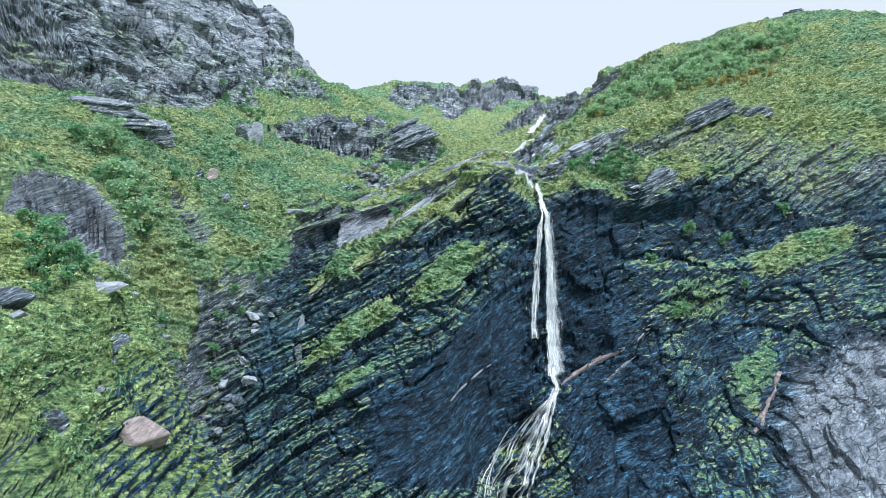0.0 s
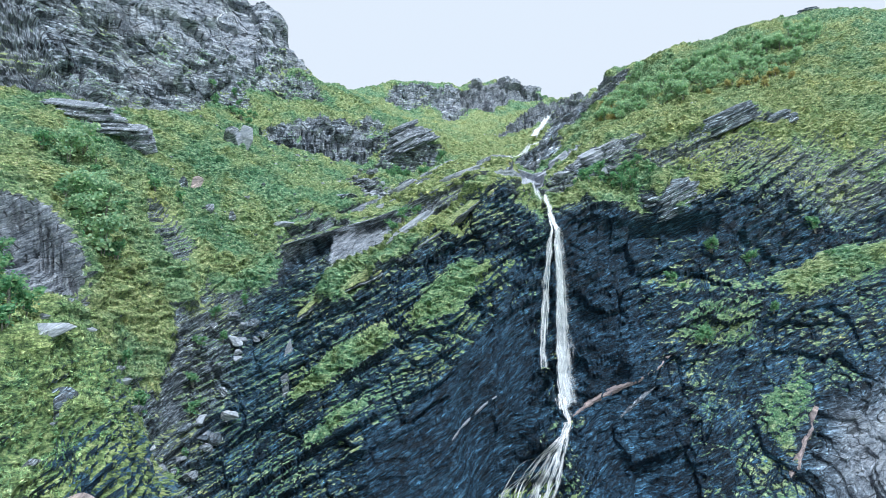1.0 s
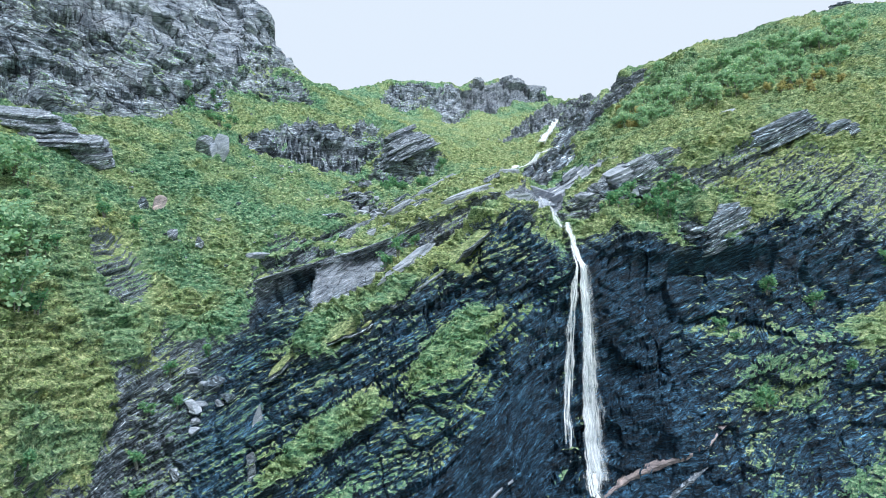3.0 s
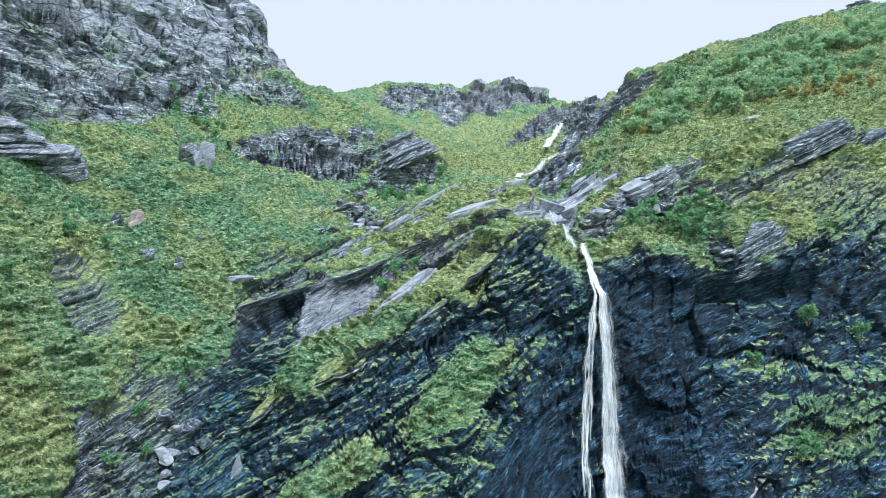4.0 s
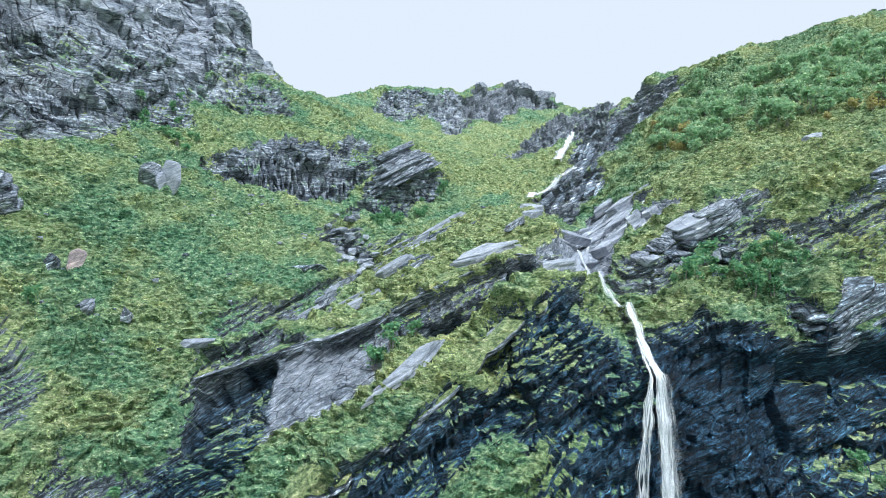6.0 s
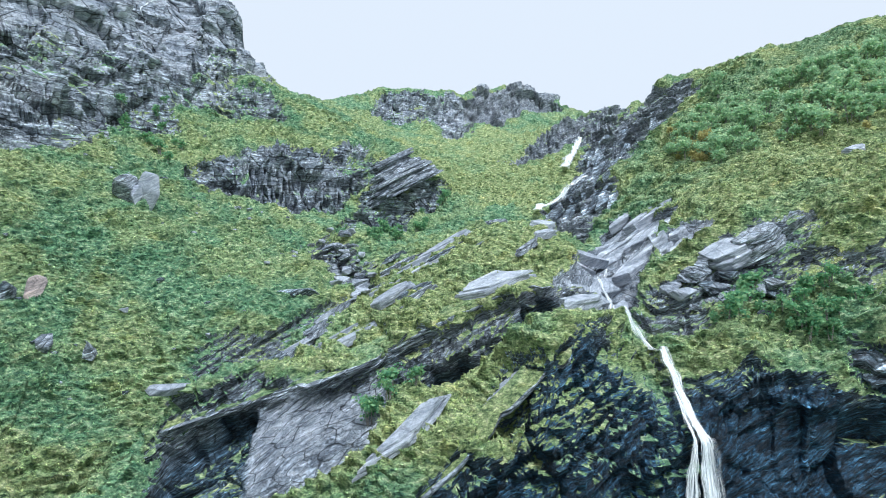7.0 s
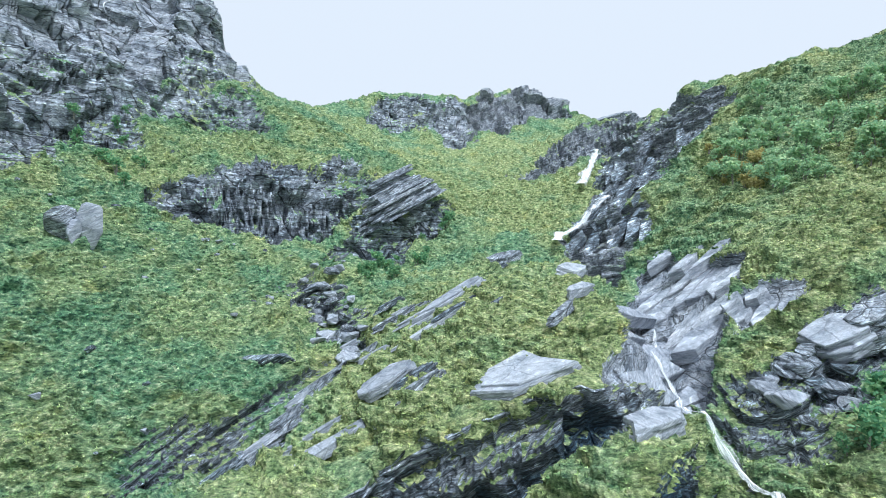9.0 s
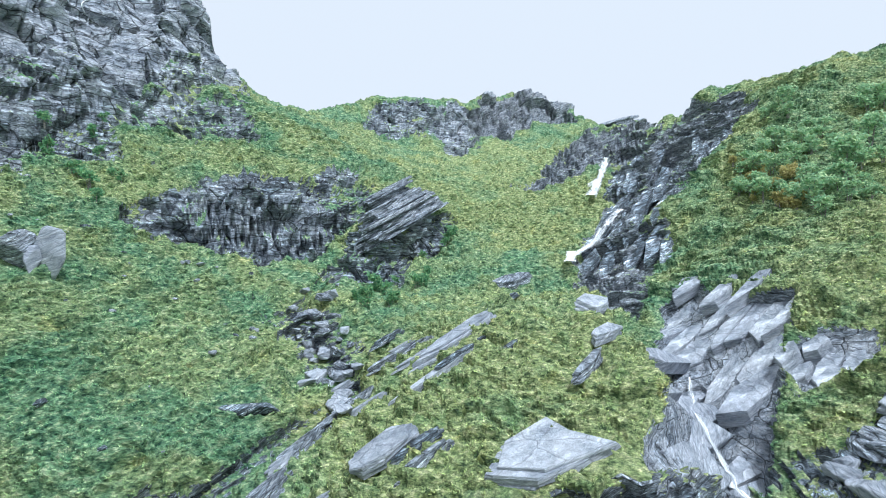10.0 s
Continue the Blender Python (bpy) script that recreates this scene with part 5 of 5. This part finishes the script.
# ---- water ----
def ribbon(name, points, widths, mat, parent, seed=0, ragged=0.12, steps_=60, cross=6):
    """A strip of water along a line, bulging a little, with its length and width as UV."""
    rng = random.Random(seed)
    pts = [Vector(p) for p in points]
    lens = [0.0]
    for a, b in zip(pts, pts[1:]):
        lens.append(lens[-1] + (b - a).length)
    bm = bmesh.new()
    uv = bm.loops.layers.uv.new("UVMap")
    rows, at = [], []
    phase = rng.uniform(0, 9)
    for k in range(steps_ + 1):
        s = lens[-1] * k / steps_
        c = Vector([float(np.interp(s, lens, [p[i] for p in pts])) for i in range(3)])
        e = Vector([float(np.interp(min(s + 0.5, lens[-1]), lens, [p[i] for p in pts])) for i in range(3)])
        f = Vector([float(np.interp(max(s - 0.5, 0), lens, [p[i] for p in pts])) for i in range(3)])
        way = (e - f).normalized()
        side = way.cross(Vector((0, 1, 0.35)) if abs(way.z) > 0.5 else Vector((0, 0, -1))).normalized()
        out = side.cross(way)
        if out.y > 0:
            out = -out
        w = float(np.interp(s, np.linspace(0, lens[-1], len(widths)), widths)) * (1 + ragged * noise.noise((s * 0.9 + phase, phase, 0)))
        c = c + side * 0.25 * noise.noise((s * 0.35, phase, 3)) * min(1, w)
        row_ = []
        for i in range(cross + 1):
            a = i / cross
            bulge = 0.08 * w * math.sin(math.pi * a) + 0.06 * noise.noise((a * 4, s * 1.5, phase))
            row_.append(bm.verts.new(c + side * w * (a - 0.5) + out * bulge))
        rows.append(row_)
        at.append(s)
    for k in range(steps_):
        for i in range(cross):
            fc = bm.faces.new((rows[k][i], rows[k][i + 1], rows[k + 1][i + 1], rows[k + 1][i]))
            fc.smooth = True
            for lp, (a, s) in zip(fc.loops, ((i, at[k]), (i + 1, at[k]), (i + 1, at[k + 1]), (i, at[k + 1]))):
                lp[uv].uv = (a / cross, s / 3.0 + phase)
    return part(name, bm, mat, parent)


def on_ground(line, up=0.15, n=30):
    """A line of the plan laid on the ground."""
    lx = [p[0] for p in line]
    ly = [p[1] for p in line]
    k = np.linspace(0, len(line) - 1, n)
    xs, ys = np.interp(k, range(len(line)), lx), np.interp(k, range(len(line)), ly)
    z = np.array([drop(float(x), float(y)) for x, y in zip(xs, ys)])
    z = np.maximum(z, np.convolve(np.pad(z, 2, "edge"), np.ones(5) / 5, "valid"))
    return [(float(x), float(y), float(h) + up) for x, y, h in zip(xs, ys, z)]


def on_face(line, out=0.2, n=24):
    """A line given by (x, z) laid on the cliff."""
    k = np.linspace(0, len(line) - 1, n)
    xs, zs = np.interp(k, range(len(line)), [p[0] for p in line]), np.interp(k, range(len(line)), [p[1] for p in line])
    return [(float(x), face(float(x), float(z)) - out, float(z)) for x, z in zip(xs, zs)]


fall = thing("waterfall", "white waterfall dropping down the dark wet cliff", "waterfall")
lip_y = next(91 + 0.1 * k for k in range(80) if drop(16.9, 91 + 0.1 * k) > 45.2)
lip = drop(16.9, lip_y) + 0.3
CHUTE = [(19.6, 126), (17.5, 120), (15.6, 116), (15.5, 114.4), (16.1, 113), (15.3, 109), (15.5, 106.4), (16.2, 104), (16.3, 101), (16.5, 99), (16.9, 96.5), (16.9, lip_y)]
ribbon("chute", on_ground(CHUTE, 0.6, 44), (0.7, 1.0, 1.2, 0.9, 0.9, 1.1, 1.4, 1.8), MAT_RAPID, fall, 1, 0.9, 170, 10)
ribbon("chute", on_ground([(x + 0.2, y) for x, y in CHUTE[4:]], 0.35, 32), (0.3, 0.5, 0.4, 0.6, 1.0), MAT_RAPID, fall, 12, 0.9, 140, 6)
run_in = on_ground([(16.3, 101), (16.5, 99), (16.9, 96.5), (16.9, lip_y)], 0.45, 8)


def free_fall(x0, x1, low, start, clear=0.5, n=14):
    """A falling line that keeps clear of every ledge above it."""
    out, y = [], start
    for k in range(n):
        t = k / (n - 1)
        x, z = x0 + (x1 - x0) * t ** 0.6, lip + (low - lip) * t
        y = max(y - 0.95, min(y - 0.12, min(face(x + q, z - 0.6) for q in (-2.0, -1.0, 0, 1.2)) - clear))
        out.append((x, y, z))
    return out


for k, (x0, x1, w, mat) in enumerate(((17.0, 17.2, 1.7, MAT_FALL), (17.1, 17.7, 3.0, MAT_RAPID), (17.2, 18.0, 4.2, MAT_VEIL))):
    ribbon("main_fall", run_in[2 * k:] + free_fall(x0, x1, 20.6, lip_y - 0.1 - 0.2 * k, 0.4 + 0.2 * k), (w * 0.2, w * 0.4, w * 0.65, w * 0.75, w * 0.85, w * 0.9, w, w * 1.1), mat, fall, 2 + k, 0.4, 120, 12)
ribbon("mist_veil", free_fall(17.4, 17.8, 20.4, lip_y - 1.2, 1.2)[6:], (1.6, 3.0, 3.8), MAT_VEIL, fall, 14, 0.3, 60, 12)
for k, (x, w, low) in enumerate(((14.0, 0.7, 25.0), (14.5, 1.0, 23.0), (15.2, 0.5, 30.0))):
    ribbon("side_strand", [(p[0] - 0.4, p[1], p[2]) for p in run_in[4:]] + free_fall(16.4, x, low, lip_y, 0.4), (0.3, w, w * 1.6, w * 1.4, w * 1.2, w * 0.5), MAT_RAPID, fall, 20 + k, 0.8, 100, 6)
foot = free_fall(17.0, 16.9, 20.8, lip_y - 0.3, 0.6)[-1]


def lower_line(r, drift, jitter):
    """Water spreading from the foot of the fall over the ledges below."""
    line = [(16.2 + 0.25 * drift, 19.6)]
    for q, (x, z) in enumerate(((14.2, 17.6), (12.2, 14.2), (10.2, 10.6), (8.2, 7.4), (6.4, 4.2))):
        line.append((x + drift * (0.5 + 0.45 * q) + r.uniform(-jitter, jitter), z + r.uniform(-0.9, 0.9)))
    start = (foot[0] + 0.25 * drift + r.uniform(-0.3, 0.3), foot[1], foot[2] + r.uniform(0.2, 1.2))
    return [start] + on_face(line, 0.35)


ribbon("lower_sheet", lower_line(random.Random(60), 0.3, 0.3), (2.6, 2.8, 2.2, 1.8, 1.6), MAT_VEIL, fall, 60, 0.6, 70, 10)
for k in range(4):
    r = random.Random(90 + k)
    ribbon("lower_strand", lower_line(r, 0.5 + 0.45 * k, 0.4), (1.5, 1.2, 1.4, 1.0, 1.1), MAT_RAPID, fall, 90 + k, 0.9, 90, 6)
for k in range(13):
    r = random.Random(70 + k)
    w = r.choice((0.22, 0.3, 0.4, 0.55))
    ribbon("lower_strand", lower_line(r, -2.6 + 3.6 * k / 12 + r.uniform(-0.3, 0.3), 0.7), (w, w * 0.8, w, w * 0.6), MAT_RAPID, fall, 30 + k, 0.9, 70, 4)
upper = thing("cascade", "white mountain stream sliding over pale slabs", "stream")
ribbon("upper_fall", on_ground([(39.5, 213.9), (34.9, 202.8), (30.7, 194.8), (28.9, 191.6)], 2.0, 14), (1.6, 2.8, 3.6, 4.4), MAT_FALL, upper, 5, 0.5)
ribbon("slide", on_ground([(31.5, 181), (28, 174), (24.1, 167), (20.4, 164.5)], 2.1, 10), (3.6, 3.2, 2.8, 2.4), MAT_RAPID, upper, 6, 0.5)
ribbon("slide", on_ground([(24.1, 168), (20.4, 165.0), (17.7, 161.5), (16.1, 156.8)], 2.1, 10), (1.6, 2.2, 2.6, 2.8), MAT_FALL, upper, 7, 0.5)
side = thing("cascade", "thin trickle over the top of the grey cliff", "stream")
ribbon("trickle", on_face([(-72, 126), (-70, 120), (-69.5, 112)], 0.4), (0.8, 1.0, 0.6), MAT_FALL, side, 9, 0.5)


# ---- plants ----
def tube(bm, a, b, ra, rb, sides=6):
    a, b = Vector(a), Vector(b)
    q = (b - a).to_track_quat("Z", "Y").to_matrix()
    rings = []
    for c, r in ((a, ra), (b, rb)):
        rings.append([bm.verts.new(c + q @ Vector((r * math.cos(2 * math.pi * i / sides), r * math.sin(2 * math.pi * i / sides), 0))) for i in range(sides)])
    for i in range(sides):
        j = (i + 1) % sides
        bm.faces.new((rings[0][i], rings[0][j], rings[1][j], rings[1][i]))


def shrub(label, height, leaf, seed, leaves=420, spread=0.42, name="birch_shrub", group="shrubs on the slope"):
    """A many-stemmed shrub: leaning stems with limbs, and a loose crown of leaves in clumps."""
    rng = random.Random(seed)
    ob = thing(name, label, "shrub", group=group)
    tips = []
    for k in range(rng.randint(3, 4)):
        a = rng.uniform(0, 6.28)
        lean = rng.uniform(0.1, spread) * height
        bm = bmesh.new()
        foot = Vector((0.15 * math.cos(a), 0.15 * math.sin(a), -0.3))
        mid = Vector((0.45 * lean * math.cos(a), 0.45 * lean * math.sin(a), 0.5 * height))
        top = Vector((lean * math.cos(a), lean * math.sin(a), height * rng.uniform(0.75, 0.95)))
        tube(bm, foot, mid, 0.06, 0.04)
        tube(bm, mid, top, 0.04, 0.012)
        for _ in range(5):
            s = rng.uniform(0.2, 0.95)
            p = foot.lerp(mid, s * 2) if s < 0.5 else mid.lerp(top, s * 2 - 1)
            d = Vector((rng.gauss(0, 1), rng.gauss(0, 1), rng.uniform(0.1, 0.8))).normalized() * rng.uniform(0.2, 0.42) * height * (1.1 - s * 0.6)
            tube(bm, p, p + d, 0.022, 0.006, 4)
            tips += [p + d, p + d * 0.6]
        tips += [top, mid.lerp(top, 0.6)]
        part("stem", bm, MAT_BARK, ob)
    bm = bmesh.new()
    for _ in range(leaves):
        c = rng.choice(tips) + Vector((rng.gauss(0, 1), rng.gauss(0, 1), rng.gauss(0, 0.8))) * 0.085 * height
        if c.z < 0.05:
            continue
        s = rng.uniform(0.1, 0.2) * (0.5 + height / 5)
        u = Vector((rng.gauss(0, 1), rng.gauss(0, 1), rng.gauss(0, 0.6))).normalized()
        v = u.cross(Vector((rng.gauss(0, 1), rng.gauss(0, 1), rng.gauss(0, 1)))).normalized()
        bm.faces.new([bm.verts.new(c + u * s * p + v * s * q) for p, q in ((-1.2, 0), (0, -0.7), (1.2, 0), (0, 0.7))])
    part("crown", bm, leaf, ob)
    return ob


def plant_out(kinds, places, seed):
    """The first of each kind is set down, and further ones are copies of it."""
    rng = random.Random(seed)
    used = set()
    for x, y in places:
        k = rng.randrange(len(kinds))
        s = rng.uniform(0.65, 1.25)
        m = Matrix.LocRotScale((x, y, drop(x, y) - 0.1), Euler((0, 0, rng.uniform(0, 6.28))), None)
        ob = kinds[k]
        if k in used:
            ob = copy_thing(ob, m)
        ob.matrix_basis = m @ Matrix.Scale(s, 4)
        used.add(k)


green = [shrub("green mountain birch shrub on the grass slope", h, MAT_LEAF, 700 + k, 520) for k, h in enumerate((3.2, 2.6, 2.0, 3.7, 1.7))]
amber = [shrub("yellowing mountain birch shrub on the grass slope", h, MAT_AUTUMN, 720 + k, 420) for k, h in enumerate((1.7, 1.3))]
ferny = [shrub("low dark green willow shrub among rocks", h, MAT_FERN, 740 + k, 420, 0.7, "willow_shrub", "shrubs among rocks") for k, h in enumerate((1.9, 1.4, 2.4))]
tall = [shrub("tall blue-green birch on the grass slope", h, MAT_LEAF, 760 + k, 900, 0.3, "birch_tree", "birches on the slope") for k, h in enumerate((6.0, 4.8))]
rng = random.Random(21)
BIRCH_GROUND = [(48.9, 176), (57, 172), (66, 161), (81, 160), (104, 160), (72, 129), (58, 133), (49, 133), (41, 138), (39, 156)]


def scatter(outline, count, sparse=-1.0):
    """Places strewn inside an outline of the plan, with clearings."""
    p, out = np.array(outline), []
    while len(out) < count:
        x, y = rng.uniform(p[:, 0].min(), p[:, 0].max()), rng.uniform(p[:, 1].min(), p[:, 1].max())
        if inside(np.array([x]), np.array([y]), outline, 0.1)[0] > 0.5 and fbm(np.array([x]), np.array([y]), 12, 2, 7)[0] > sparse:
            out.append((x, y))
    return out


plant_out(green, scatter(BIRCH_GROUND, 250, -0.25), 1)
plant_out(tall, scatter([(-50, 84), (-47, 89), (-42, 84), (-41, 77), (-46, 78)], 9) + scatter([(-60, 92), (-52, 92), (-52, 100), (-60, 100)], 4), 4)
plant_out(amber, scatter([(42.5, 164), (47, 161), (46, 141), (41, 138), (39.6, 154)], 34) + scatter([(50, 128), (74, 126), (80, 140), (60, 138)], 16), 2)
plant_out(ferny, scatter([(-15, 152), (-8, 168), (0.4, 180), (-4, 163), (-11, 147)], 24) + scatter([(21, 103), (26, 105), (30.6, 104), (34, 100), (29, 98.5), (23, 98.5)], 20)
          + scatter([(-52, 82), (-48, 88), (-42, 82), (-40, 72), (-46, 74)], 16) + scatter([(-46, 66), (-44, 56), (-34, 46), (-30, 50), (-38, 58)], 18)
          + [(rng.uniform(-62, -44), rng.uniform(84, 106)) for _ in range(14)] + [(rng.uniform(-34, -28), rng.uniform(62, 96)) for _ in range(12)]
          + [(rng.uniform(34, 60), rng.uniform(86, 96)) for _ in range(10)] + [(rng.uniform(-64, -50), rng.uniform(150, 172)) for _ in range(12)]
          + [(rng.uniform(-9, -4), rng.uniform(100, 104)) for _ in range(5)], 3)


def build_tufts(count, seed):
    """Tussock grass over the turf, three bowed blades to a tuft."""
    rng = np.random.default_rng(seed)
    many = int(count * 1.7)
    y = 38 + 170 * rng.random(many) ** 1.3
    x = (rng.random(many) * 2 - 1) * 74 * np.clip((y + 40) / 140, 0.55, 1.6)
    px, py, pz, _, dry, _, turf, _, _ = surface(x, y)
    keep = np.where(turf > 0.14 + 0.1 * rng.random(many))[0][:count]
    p, dry = np.stack((px, py, pz), 1)[keep], dry[keep]
    n = len(p)
    e = 0.8
    gx = (base_height(p[:, 0] + e, p[:, 1]) - base_height(p[:, 0] - e, p[:, 1])) / (2 * e)
    gy = (base_height(p[:, 0], p[:, 1] + e) - base_height(p[:, 0], p[:, 1] - e)) / (2 * e)
    up = np.stack((-gx, -gy, np.ones(n)), 1)
    up /= np.linalg.norm(up, axis=1)[:, None]
    verts = np.zeros((n, 3, 3, 3), np.float32)
    for b in range(3):
        a = rng.random(n) * 6.283
        h = 0.08 + 0.14 * rng.random(n)
        w = 0.03 + 0.05 * rng.random(n)
        lean = 0.12 + 0.2 * rng.random(n)
        u = np.stack((np.cos(a), np.sin(a), gx * np.cos(a) + gy * np.sin(a)), 1)
        v = np.stack((-np.sin(a), np.cos(a), -gx * np.sin(a) + gy * np.cos(a)), 1)
        u /= np.linalg.norm(u, axis=1)[:, None]
        v /= np.linalg.norm(v, axis=1)[:, None]
        foot = p + v * (0.08 * rng.standard_normal((n, 1)))
        verts[:, b, 0] = foot - u * w[:, None] - 0.04 * up
        verts[:, b, 1] = foot + u * w[:, None] - 0.04 * up
        verts[:, b, 2] = foot + v * lean[:, None] + up * h[:, None]
    me = bpy.data.meshes.new("grass_tufts")
    me.vertices.add(n * 9)
    me.vertices.foreach_set("co", verts.ravel())
    me.loops.add(n * 9)
    me.loops.foreach_set("vertex_index", np.arange(n * 9, dtype=np.int32))
    me.polygons.add(n * 3)
    me.polygons.foreach_set("loop_start", np.arange(0, n * 9, 3, dtype=np.int32))
    me.attributes.new("dry", "FLOAT", "POINT").data.foreach_set("value", np.repeat(dry, 9).astype(np.float32))
    me.update(calc_edges=True)
    me.materials.append(MAT_GRASS)
    return tagged(new("grass_tufts", me), "green and straw-coloured tussock grass on the slopes", "grass", kind="stuff")


build_tufts(120000, 4)
